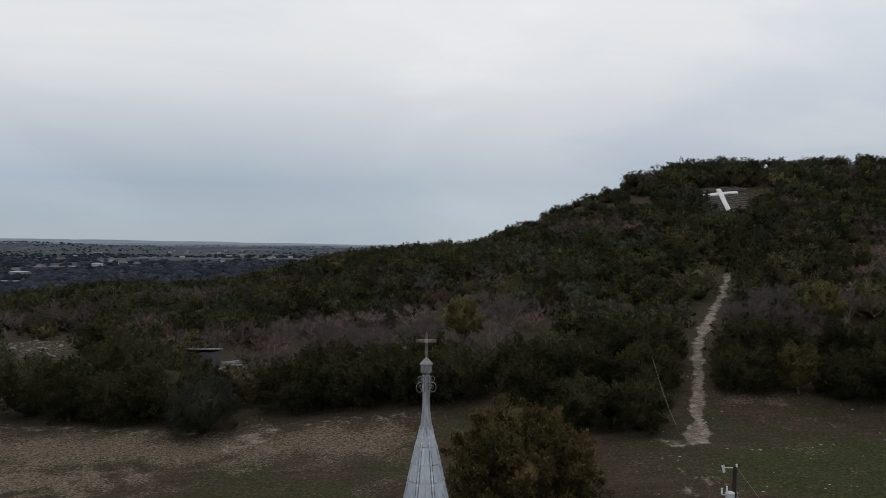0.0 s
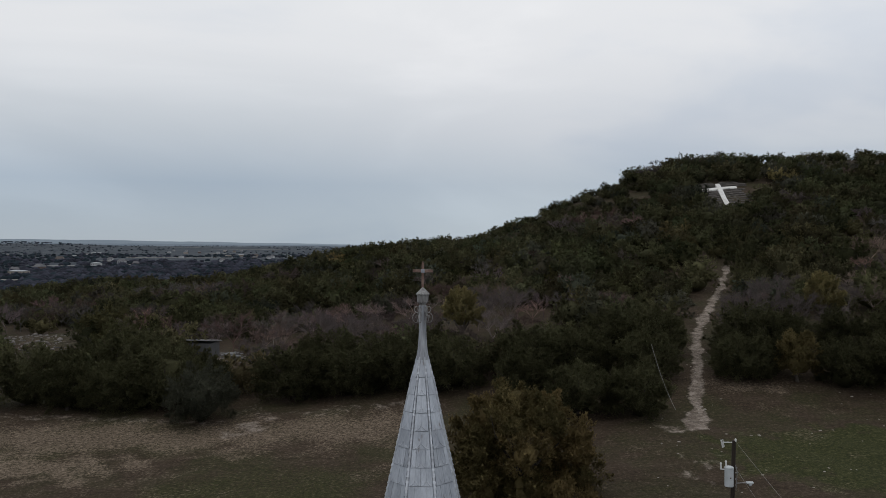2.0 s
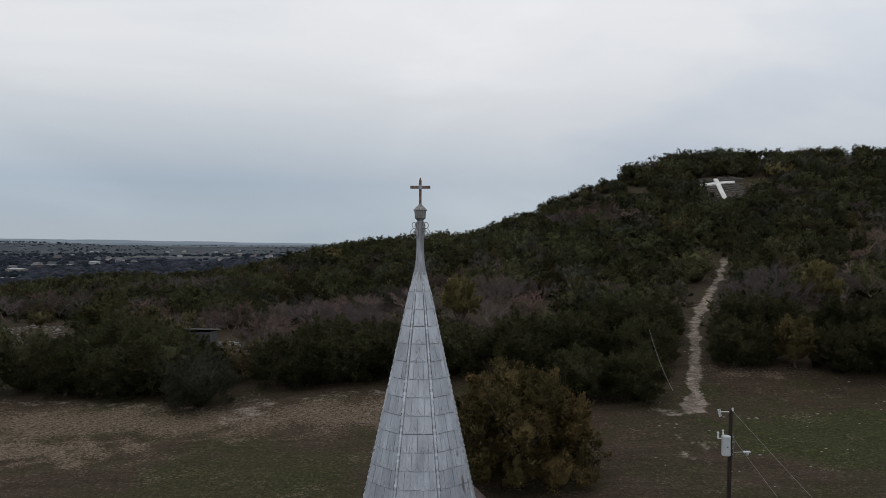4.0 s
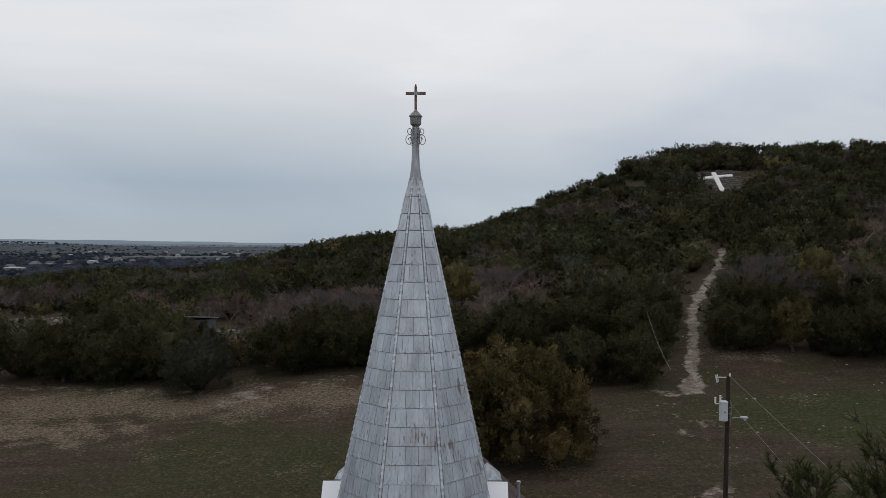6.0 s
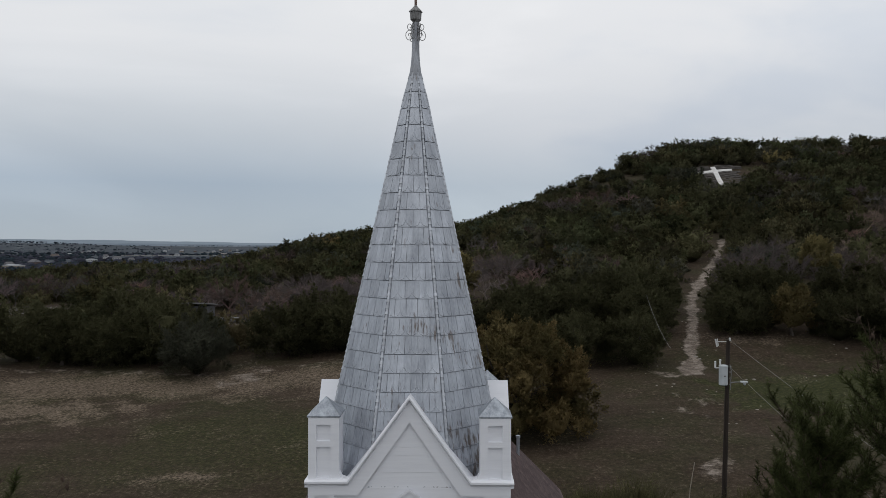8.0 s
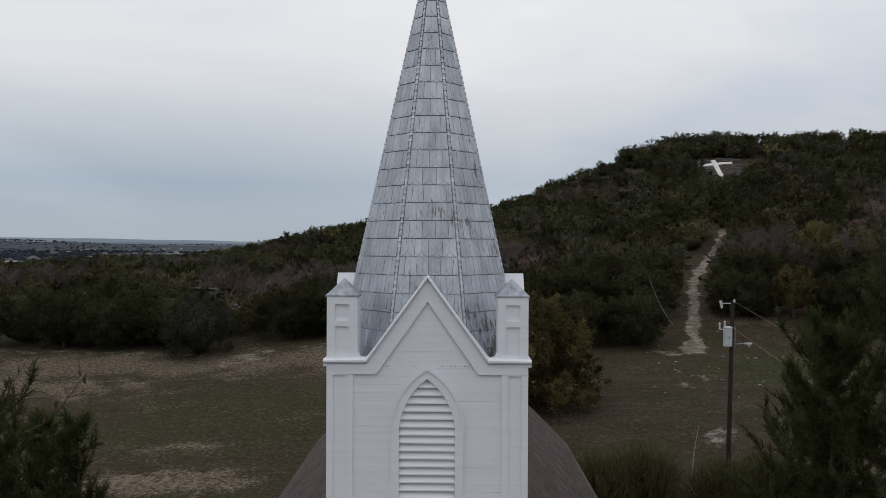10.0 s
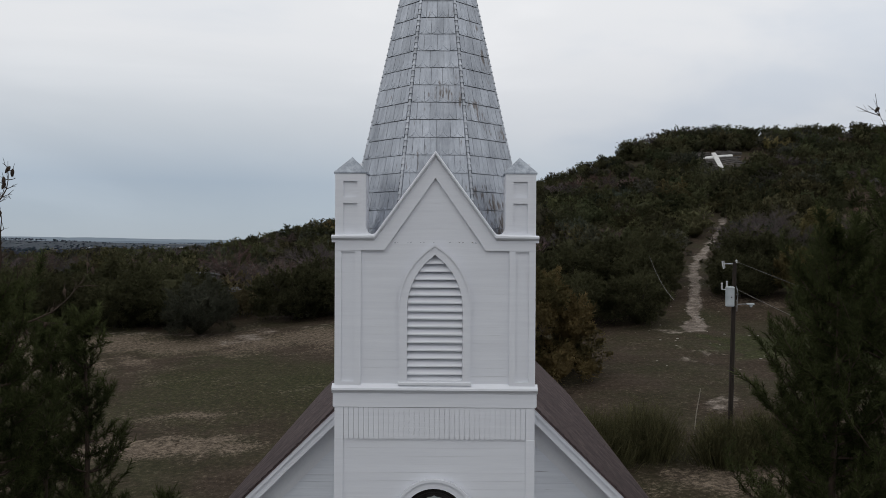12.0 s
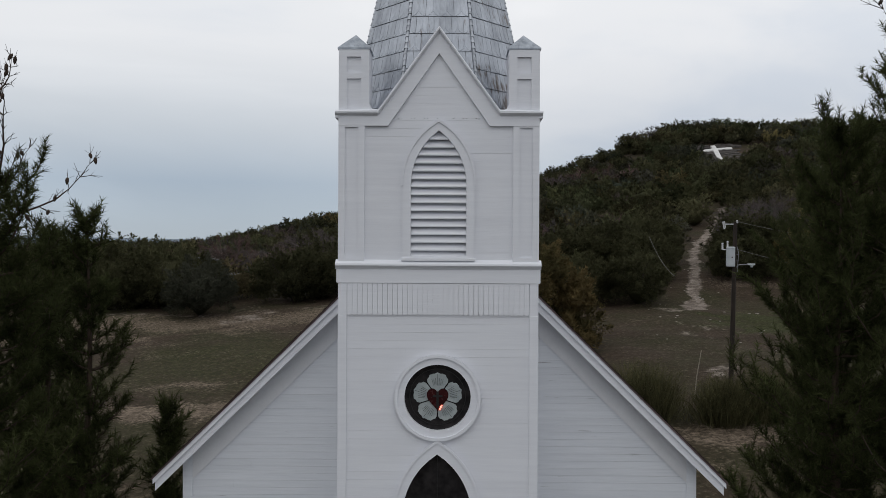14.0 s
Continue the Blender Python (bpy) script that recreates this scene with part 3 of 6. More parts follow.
def lower_limits(z):
    gap = 0.0
    if abs(z - ROSE_Z) < 0.58:
        gap = math.sqrt(0.58 ** 2 - (z - ROSE_Z) ** 2)
    gap = max(gap, arch_half(0.6, DOOR["spring"], 1.07, z))
    return [(-1.40, -gap), (gap, 1.40)] if gap > 0.03 else [(-1.40, 1.40), (0, 0)]


clapboards(6.895, 10.05, 0.1262, upper_limits, FACE, tower, PAINT, rng, 0.0022)
clapboards(0.36, 6.05, 0.1262, lower_limits, FACE, tower, PAINT, rng, 0.0014)

# corner pilasters with sunk panels, corner boards below
for sx in (-1, 1):
    bm = bmesh.new()
    xs = sorted((sx * (W + 0.012), sx * SIDE))
    inner = [(xs[0] + 0.10, 6.94), (xs[1] - 0.10, 6.94), (xs[1] - 0.10, 8.93), (xs[0] + 0.10, 8.93)]
    plate(bm, [(xs[0], 6.865), (xs[1], 6.865), (xs[1], TOP - 0.05), (xs[0], TOP - 0.05)], [inner], FACE - 0.045, FACE - 0.001)
    box(bm, xs[0] + 0.10, xs[1] - 0.10, FACE - 0.018, FACE - 0.002, 6.94, 8.93)
    part("pilaster", bm, PAINT, tower)
    bm = bmesh.new()
    xs = sorted((sx * (W + 0.012), sx * 1.40))
    box(bm, xs[0], xs[1], FACE - 0.034, FACE - 0.001, GROUND_Z, 6.05, 0.004)
    part("corner_board", bm, PAINT, tower)

# belt: sloping ledge, lip and board
bm = bmesh.new()
for x0, x1, prof in ((-W - 0.05, W + 0.05, [(FACE - 0.005, 6.905), (FACE - 0.05, 6.875), (FACE - 0.085, 6.845), (FACE - 0.09, 6.815), (FACE - 0.06, 6.785), (FACE - 0.045, 6.76), (FACE - 0.005, 6.76)]),):
    a = [bm.verts.new((x0, y, z)) for y, z in prof]
    b = [bm.verts.new((x1, y, z)) for y, z in prof]
    bm.faces.new(a)
    bm.faces.new(b[::-1])
    for i in range(len(a)):
        j = (i + 1) % len(a)
        bm.faces.new((a[i], b[i], b[j], a[j]))
box(bm, -W - 0.03, W + 0.03, FACE - 0.04, FACE - 0.003, 6.545, 6.758, 0.004)
part("belt_course", bm, PAINT, tower)
for sx in (-1, 1):
    bm = bmesh.new()
    xs = sorted((sx * (W + 0.001), sx * (W + 0.045)))
    box(bm, xs[0], xs[1], FACE, W + 0.02, 6.545, 6.86, 0.01)
    part("belt_course", bm, PAINT, tower)

# frieze of upright boards with rounded feet
for k in range(36):
    x0 = -1.395 + k * 0.0775
    bm = bmesh.new()
    pts = [(x0 + 0.0016, 6.54), (x0 + 0.0016, 6.085)] + [(x0 + 0.03875 - 0.0367 * math.cos(a), 6.085 - 0.034 * math.sin(a)) for a in (0.5, 1.05, 1.57, 2.09, 2.64)] + [(x0 + 0.0759, 6.085), (x0 + 0.0759, 6.54)]
    plate(bm, pts, [], FACE - 0.03 - rng.uniform(0, 0.003), FACE - 0.012)
    part("frieze_board", bm, PAINT, tower)
bm = bmesh.new()
box(bm, -1.40, 1.40, FACE - 0.011, FACE - 0.001, 6.03, 6.544)
for sx in (-1, 1):
    xs = sorted((sx * (W + 0.01), sx * 1.40))
    box(bm, xs[0], xs[1], FACE - 0.03, FACE - 0.001, 6.051, 6.543)
part("frieze_backing", bm, PAINT, tower)

# rake board of the gable, with the flat frieze over the pilasters
bm = bmesh.new()
plate(bm, [(-W - 0.012, 8.95), (-0.78, 8.95), (0, 10.06), (0.78, 8.95), (W + 0.012, 8.95), (W + 0.012, TOP), (GABLE_HALF - 0.02, TOP), (0, GABLE_TOP - 0.05), (-GABLE_HALF + 0.02, TOP), (-W - 0.012, TOP)],
      [], FACE - 0.05, FACE - 0.004)
part("rake_board", bm, PAINT, tower)


def gable_trim(parent):
    """The moulded coping over the gable and the cornice beside it, as one run."""
    bm = bmesh.new()
    run = [(-W - 0.06, TOP), (-0.93, TOP), (0, GABLE_TOP - 0.045), (0.93, TOP), (W + 0.06, TOP)]
    prof = [(0.0, -0.012), (0.02, 0.0), (0.034, 0.012), (0.046, 0.02), (0.046, 0.045), (0.0, 0.065)]       # proud of the wall, up
    rows = []
    for x, z in run:
        rows.append([bm.verts.new((x, FACE - 0.058 - d, z + (h * 1.25 if abs(x) < 0.95 else h))) for d, h in prof] + [bm.verts.new((x, FACE + 0.02, z + 0.065 * (1.25 if abs(x) < 0.95 else 1)))])
    for a, b in zip(rows, rows[1:]):
        for i in range(len(a)):
            j = (i + 1) % len(a)
            bm.faces.new((a[i], b[i], b[j], a[j]))
    bm.faces.new(rows[0])
    bm.faces.new(rows[-1][::-1])
    return part("gable_coping", bm, PAINT, parent)


gable_trim(tower)
for sx in (-1, 1):
    bm = bmesh.new()
    plate(bm, [(sx * x, z) for x, z in ((0.86, 9.30), (0.91, 9.225), (0.97, 9.195), (1.03, 9.215), (1.0705, 9.29), (1.0705, 9.186), (0.925, 9.186))], [], FACE - 0.03, FACE + 0.12)
    part("flashing", bm, PAINT, tower)

# the other three faces: cornice and gable, and the little roofs that run from each gable to the spire
for turn in (90, 180, 270):
    m = Matrix.Rotation(radians(turn), 3, "Z")
    bm = bmesh.new()
    plate(bm, [(-GABLE_HALF, TOP), (GABLE_HALF, TOP), (0, GABLE_TOP - 0.03)], [], FACE - 0.05, FACE + 0.1)
    box(bm, -W - 0.06, W + 0.06, FACE - 0.06, FACE - 0.002, TOP - 0.05, TOP + 0.06)
    bmesh.ops.rotate(bm, verts=bm.verts, matrix=m)
    part("side_gable", bm, PAINT, church)
for turn in (0, 90, 180, 270):
    m = Matrix.Rotation(radians(turn), 3, "Z")
    bm = bmesh.new()
    front = FACE - (0.07 if turn else 0.0)
    for sx in (-1, 1):
        hexa(bm, [(0, front, GABLE_TOP), (sx * (GABLE_HALF + 0.02), front, TOP + 0.01), (sx * (GABLE_HALF + 0.02), -0.9, TOP + 0.01), (0, -0.9, GABLE_TOP)],
             [(0, front, GABLE_TOP - 0.05), (sx * (GABLE_HALF + 0.02), front, TOP - 0.04), (sx * (GABLE_HALF + 0.02), -0.9, TOP - 0.04), (0, -0.9, GABLE_TOP - 0.05)])
    bmesh.ops.rotate(bm, verts=bm.verts, matrix=m)
    part("gable_roof", bm, PAINT, church)


def pinnacle(cx, cy):
    """A corner block with sunk panels and a metal pyramid cap."""
    h, z0, z1 = 0.234, TOP + 0.06, 10.125
    bm = bmesh.new()
    box(bm, cx - h, cx + h, cy - h + 0.02, cy + h, z0, z1)
    plate(bm, [(cx - h, z0), (cx + h, z0), (cx + h, z1), (cx - h, z1)],
          [[(cx - 0.11, z0 + 0.03), (cx + 0.105, z0 + 0.03), (cx + 0.105, z0 + 0.495), (cx - 0.11, z0 + 0.495)],
           [(cx - 0.11, z0 + 0.585), (cx + 0.105, z0 + 0.585), (cx + 0.105, z0 + 0.83), (cx - 0.11, z0 + 0.83)]], cy - h - 0.012, cy - h + 0.0195)
    block = part("pinnacle", bm, PAINT, church)
    bm = bmesh.new()
    e = h + 0.018
    low = [bm.verts.new((cx + sx * e, cy + sy * e, z1)) for sx, sy in ((-1, -1), (1, -1), (1, 1), (-1, 1))]
    mid = [bm.verts.new((cx + sx * e, cy + sy * e, z1 + 0.025)) for sx, sy in ((-1, -1), (1, -1), (1, 1), (-1, 1))]
    apex = bm.verts.new((cx, cy, z1 + 0.28))
    bm.faces.new(low[::-1])
    for i in range(4):
        j = (i + 1) % 4
        bm.faces.new((low[i], low[j], mid[j], mid[i]))
        bm.faces.new((mid[i], mid[j], apex))
    part("cap", bm, METAL_CAP, block, "weathered metal pyramid cap")


for sx in (-1, 1):
    for sy in (-1, 1):
        pinnacle(sx * 1.305, sy * 1.305)


# louvred window
louvre = part("louvre_window", bmesh.new(), PAINT, church)
bm = bmesh.new()
plate(bm, arch(0.55, LOUVRE["spring"], 0.965, 6.935), [arch(LOUVRE["half"], LOUVRE["spring"], LOUVRE["rise"], 6.96)], FACE - 0.055, FACE - 0.003)
part("casing", bm, PAINT, louvre)
bm = bmesh.new()
plate(bm, arch(0.572, LOUVRE["spring"] + 0.02, 0.972, LOUVRE["spring"] - 0.02) + arch(0.54, LOUVRE["spring"] + 0.02, 0.932, LOUVRE["spring"] - 0.02)[::-1], [], FACE - 0.072, FACE - 0.056)
part("hood_mould", bm, PAINT, louvre)
bm = bmesh.new()
box(bm, -0.565, 0.565, FACE - 0.075, FACE - 0.006, 6.885, 6.935, 0.006)
part("sill", bm, PAINT, louvre)
z = 6.943
while z < 8.84:
    half = arch_half(LOUVRE["half"], LOUVRE["spring"], LOUVRE["rise"], z) - 0.002
    if half > 0.03:
        top_half = max(0.01, arch_half(LOUVRE["half"], LOUVRE["spring"], LOUVRE["rise"], z + 0.105) - 0.002)
        bm = bmesh.new()
        hexa(bm, [(-half, FACE - 0.03, z), (half, FACE - 0.03, z), (top_half, FACE + 0.07, z + 0.112), (-top_half, FACE + 0.07, z + 0.112)],
             [(-half, FACE - 0.03, z - 0.02), (half, FACE - 0.03, z - 0.02), (top_half, FACE + 0.07, z + 0.092), (-top_half, FACE + 0.07, z + 0.092)])
        part("slat", bm, PAINT, louvre)
    z += 0.1214

# round window: a white five-petalled rose round a red heart with a cross
rose = part("round_window", bmesh.new(), PAINT, church)
bm = bmesh.new()
plate(bm, ring(0.622, ROSE_Z), [ring(ROSE_R, ROSE_Z)], FACE - 0.05, FACE - 0.003)
part("casing", bm, PAINT, rose)
bm = bmesh.new()
plate(bm, ring(0.662, ROSE_Z), [ring(0.615, ROSE_Z)], FACE - 0.075, FACE - 0.03)
part("hood_mould", bm, PAINT, rose)
bm = bmesh.new()
plate(bm, ring(ROSE_R + 0.01, ROSE_Z), [], FACE + 0.045, FACE + 0.06)
part("pane", bm, DARK_GLASS, rose, "dark leaded glass")
bm = bmesh.new()
plate(bm, ring(0.435, ROSE_Z), [ring(0.425, ROSE_Z)], FACE + 0.036, FACE + 0.0445)
part("lead_line", bm, LEAD, rose)
ZC = ROSE_Z - 0.01
for k in range(5):
    a = radians(90 + 72 * k)
    ca, sa = math.cos(a), math.sin(a)

    def turned(r, s):
        return (0.95 * r * ca - 0.93 * s * sa, ZC + 0.95 * r * sa + 0.93 * s * ca)

    right = [(0.10, 0.06), (0.16, 0.106), (0.21, 0.143), (0.25, 0.170), (0.295, 0.174), (0.325, 0.148), (0.365, 0.135), (0.385, 0.085), (0.388, 0.045), (0.408, 0.003)]
    left = [(r, -s) for r, s in right[::-1]]
    bm = bmesh.new()
    plate(bm, [turned(r, s) for r, s in right + left], [], FACE + 0.03, FACE + 0.043)
    petal = part("petal", bm, PETAL_GLASS, rose, "opal white glass petal")
    for s in (-0.095, -0.065, -0.034, 0.0, 0.034, 0.065, 0.095):
        bm = bmesh.new()
        plate(bm, [turned(0.20, s * 0.72), turned(0.385 if s == 0 else 0.325 - abs(s) * 0.25, s), turned(0.385 if s == 0 else 0.325 - abs(s) * 0.25, s + 0.0045), turned(0.20, s * 0.72 + 0.003)], [], FACE + 0.024, FACE + 0.0295)
        part("lead_line", bm, LEAD, petal)
heart = []
for i in range(40):
    t = 2 * math.pi * i / 40
    heart.append((0.0105 * 16 * math.sin(t) ** 3, ZC - 0.005 + 0.0126 * (13 * math.cos(t) - 5 * math.cos(2 * t) - 2 * math.cos(3 * t) - math.cos(4 * t))))
bm = bmesh.new()
plate(bm, heart, [], FACE + 0.014, FACE + 0.0235)
heart_ob = part("heart", bm, HEART_GLASS, rose, "deep red glass heart")
bm = bmesh.new()
plate(bm, [(-0.018, ZC - 0.15), (0.018, ZC - 0.15), (0.018, ZC + 0.012), (0.075, ZC + 0.012), (0.075, ZC + 0.04), (0.018, ZC + 0.04), (0.018, ZC + 0.09), (-0.018, ZC + 0.09), (-0.018, ZC + 0.04),
           (-0.075, ZC + 0.04), (-0.075, ZC + 0.012), (-0.018, ZC + 0.012)], [], FACE + 0.006, FACE + 0.0135)
part("lead_cross", bm, LEAD, heart_ob)
GLOW = bpy.data.materials.new("lamp_behind_red_glass")
GLOW.use_nodes = True
GLOW.node_tree.nodes["Principled BSDF"].inputs["Emission Color"].default_value = (1.0, 0.10, 0.03, 1)
GLOW.node_tree.nodes["Principled BSDF"].inputs["Emission Strength"].default_value = 2.2
for dx, dz, r in ((0.05, -0.135, 0.015), (0.036, -0.165, 0.013), (0.066, -0.112, 0.009)):
    bm = bmesh.new()
    plate(bm, [(dx + r * math.cos(a), ZC + dz - 0.005 + 1.4 * r * math.sin(a)) for a in (k * math.pi / 5 for k in range(10))], [], FACE + 0.008, FACE + 0.0132)
    part("lamp_glint", bm, GLOW, heart_ob, "small red light shining through the glass")

# arched doorway light below
doorway = part("arched_window", bmesh.new(), PAINT, church)
bm = bmesh.new()
plate(bm, arch(0.655, DOOR["spring"], 1.15, 0.21), [arch(DOOR["half"], DOOR["spring"], DOOR["rise"], 0.215)], FACE - 0.055, FACE - 0.003)
part("casing", bm, PAINT, doorway)
bm = bmesh.new()
plate(bm, arch(0.685, DOOR["spring"], 1.185, 2.6) + arch(0.65, DOOR["spring"], 1.14, 2.6)[::-1], [], FACE - 0.07, FACE - 0.056)
part("hood_mould", bm, PAINT, doorway)
bm = bmesh.new()
plate(bm, arch(DOOR["half"] + 0.008, DOOR["spring"], DOOR["rise"], 0.2), [], FACE + 0.045, FACE + 0.06)
part("pane", bm, DARK_GLASS, doorway, "dark glass")
bm = bmesh.new()
box(bm, -0.006, 0.006, FACE + 0.036, FACE + 0.0445, 0.25, 3.86)
part("mullion", bm, LEAD, doorway)

# ---- spire ----
SPIRE_FOOT, ROW = 9.06, 0.2877


def spire_half(z):
    """Distance of the spire's faces from its axis at height z."""
    if z < 15.29:
        return 0.225 + 0.2135 * (15.14 - z)
    t = min(1.0, (z - 15.29) / 0.9)
    return 0.193 * (1 - t) ** 2.2 + 0.062 * (1 - (1 - t) ** 2.2)


def oct_rows(rows, turn=22.5):
    return [(r / math.cos(radians(22.5)), z) for r, z in rows]


bm = bmesh.new()
zs = [SPIRE_FOOT, 11, 13, 15.29, 15.49]
lathe(bm, oct_rows([(spire_half(z) - 0.012, z) for z in zs]), 8, turn=radians(22.5))
spire = part("spire", bm, METAL_SEAM, church, "tall eight-sided spire clad in embossed galvanised shingles")
bm = bmesh.new()
zs = [15.51] + [15.29 + 0.1 * i for i in range(3, 10)] + [16.54]
lathe(bm, oct_rows([(spire_half(z), z) for z in zs]), 8, turn=radians(22.5))
part("neck", bm, METAL_NECK, spire, "streaked metal neck that tapers to the finial")


def shingle_geometry(face, z0, z1, u0, u1, middle, span, rng):
    """One embossed shingle on a face (0 is the front) from fraction u0 to u1 of its width; its relief stands round middle."""
    a = radians(face * 45)
    ca, sa = math.cos(a), math.sin(a)

    def at(u, z, out):
        r = spire_half(z)
        s = (2 * u - 1) * r * math.tan(radians(22.5))
        x, y = s, -(r + out)
        return (x * ca - y * sa, x * sa + y * ca, z)

    g = 0.0032 / max(0.1, 2 * spire_half(z0) * math.tan(radians(22.5)))
    lip, top = 0.009 + rng.uniform(-0.002, 0.003), 0.002
    v = [at(u0 + g, z0 + 0.010, lip), at(u1 - g, z0 + 0.010 + rng.uniform(-0.004, 0.004), lip), at(u1 - g, z1, top), at(u0 + g, z1, top),
         at(u0 + g, z0 + 0.013, -0.011), at(u1 - g, z0 + 0.013, -0.011), at(u1 - g, z1, -0.014), at(u0 + g, z1, -0.014)]
    f = [(0, 1, 2, 3), (0, 4, 5, 1), (1, 5, 6, 2), (0, 3, 7, 4)]
    # pressed relief: an upright rib that parts at its foot into two flaring curves
    h, wide = z1 - z0, 2 * spire_half(z0) * math.tan(radians(22.5))
    runs = [[(0.0, 0.97), (0.0, 0.46)]] + [[(0.0, 0.50), (k * 0.05, 0.32), (k * 0.19, 0.15), (k * 0.42, 0.05)] for k in (-1, 1)]
    for run in runs:
        pts = [(middle + pp * span, q) for pp, q in run]
        for (p, q), (p2, q2) in zip(pts, pts[1:]):
            if not (u0 + 0.01 < p < u1 - 0.01 and u0 + 0.01 < p2 < u1 - 0.01):
                continue
            du, dz = (p2 - p) * wide, (q2 - q) * h
            ln = math.hypot(du, dz)
            nu, nz = 0.0085 * -dz / ln, 0.0085 * du / ln
            base = len(v)
            for (pa, qa) in ((p, q), (p2, q2)):
                o = lip + (top - lip) * qa
                for k, up in ((-1, 0.0004), (0, 0.0042), (1, 0.0004)):
                    v.append(at(pa + k * nu / wide, z0 + h * qa + k * nz, o + up))
            f += [(base, base + 1, base + 4, base + 3), (base + 1, base + 2, base + 5, base + 4)]
    return v, f


rng = random.Random(5)
rest_v, rest_f = [], []
row, z = 0, 9.005
while z < 15.49:
    low, top = max(z, SPIRE_FOOT), z + ROW
    width = 2 * spire_half(low) * math.tan(radians(22.5))
    count = max(1, round((width - 0.08) / 0.2))
    pad = min(0.032, 0.12 * width) / width
    shift = 0.5 if row % 2 and count > 1 else 0.0
    for face in range(8):
        cuts = sorted({0.0, 1.0} | {min(1, max(0, (k - shift) / count)) for k in range(count + 2)})
        for u0, u1 in zip(cuts, cuts[1:]):
            if u1 - u0 < 0.05:
                continue
            middle = (math.floor((0.5 * (u0 + u1)) * count + shift) - shift + 0.5) / count
            sv, sf = shingle_geometry(face, low, top, pad + u0 * (1 - 2 * pad), pad + u1 * (1 - 2 * pad), pad + middle * (1 - 2 * pad), (1 - 2 * pad) / count, rng)
            if face in (0, 1, 7) and z > 9.0:
                me = bpy.data.meshes.new("shingle")
                me.from_pydata(sv, [], sf)
                me.materials.append(METAL)
                part("shingle", me, METAL, spire)
            else:
                base = len(rest_v)
                rest_v += sv
                rest_f += [tuple(i + base for i in q) for q in sf]
    z += ROW
    row += 1
me = bpy.data.meshes.new("shingle_rest")
me.from_pydata(rest_v, [], rest_f)
me.materials.append(METAL)
tagged(part("shingle_rest", me, METAL, spire), kind="stuff")

# ridge caps on the eight hips: a roll with short overlapping clips
for k in range(8):
    a = radians(22.5 + 45 * k - 90)
    bm = bmesh.new()

    def hip(z, out, side):
        r = (spire_half(z)) / math.cos(radians(22.5)) + out
        return Vector((r * math.cos(a) - side * math.sin(a), r * math.sin(a) + side * math.cos(a), z))

    z = SPIRE_FOOT
    while z < 15.59:
        step = ROW / 3
        slim = min(1.0, max(0.72, spire_half(z) / 0.5))
        w0, w1 = 0.029 * slim, 0.026 * slim
        hexa(bm, [hip(z, -0.02, -w0), hip(z, 0.006, -w0 * 0.6), hip(z, 0.006, w0 * 0.6), hip(z, -0.02, w0)],
             [hip(z + step, -0.022, -w1), hip(z + step, 0.002, -w1 * 0.6), hip(z + step, 0.002, w1 * 0.6), hip(z + step, -0.022, w1)])
        c0, c1, out = 0.037 * slim, 0.032 * slim, 0.0115 * slim
        hexa(bm, [hip(z, -0.026, -c0), hip(z, out, -c0 * 0.62), hip(z, out, c0 * 0.62), hip(z, -0.026, c0)],
             [hip(z + 0.036, -0.024, -c1), hip(z + 0.042, 0.006, -c1 * 0.6), hip(z + 0.042, 0.006, c1 * 0.6), hip(z + 0.036, -0.024, c1)])
        z += step
    part("ridge_cap", bm, METAL_RIB, spire)

# finial: lantern, iron scrolls and cross
finial = part("finial", bmesh.new(), FINIAL, church)
bm = bmesh.new()
lathe(bm, [(0.052, 16.44), (0.052, 16.55), (0.058, 16.56), (0.094, 16.595), (0.102, 16.72), (0.118, 16.725), (0.118, 16.74), (0.024, 16.835), (0.02, 16.85)], 6, turn=radians(12))
part("lantern", bm, FINIAL, finial, "small lead-grey turned knob with a roof")
for k in range(6):
    a = radians(60 * k + 8)
    bm = bmesh.new()
    for cr, cz, wide, high, t0, t1 in ((0.105, 16.325, 0.066, 0.092, 215, -170), (0.097, 16.48, 0.047, 0.058, 140, 480)):
        pts = []
        for i in range(25):
            t = radians(t0 + (t1 - t0) * i / 16)
            near = 1 - 0.72 * max(0, i - 9) / 15
            rr = cr + near * wide * math.cos(t)
            pts.append((rr * math.cos(a), rr * math.sin(a), cz + near * high * math.sin(t)))
        tube(bm, pts, 0.0062, 5)
    tube(bm, [(0.055 * math.cos(a), 0.055 * math.sin(a), 16.22), (0.07 * math.cos(a), 0.07 * math.sin(a), 16.38), (0.055 * math.cos(a), 0.055 * math.sin(a), 16.54)], 0.009, 5)
    part("scroll", bm, SCROLL, finial, "weathered grey wrought-iron scroll")
bm = bmesh.new()
box(bm, -0.022, 0.022, -0.016, 0.016, 16.83, 17.24, 0.004)
hexa(bm, [(-0.022, -0.016, 17.24), (0.022, -0.016, 17.24), (0.022, 0.016, 17.24), (-0.022, 0.016, 17.24)],
     [(-0.006, -0.006, 17.29), (0.006, -0.006, 17.29), (0.006, 0.006, 17.29), (-0.006, 0.006, 17.29)])
box(bm, -0.172, -0.0225, -0.016, 0.016, 17.102, 17.152, 0.004)
box(bm, 0.0225, 0.172, -0.016, 0.016, 17.102, 17.152, 0.004)
part("cross", bm, CROSS_IRON, finial, "rusted iron cross")
bm = bmesh.new()
box(bm, -0.032, 0.032, -0.024, -0.017, 17.095, 17.16, 0.004)
part("cross_plate", bm, METAL_CAP, finial)

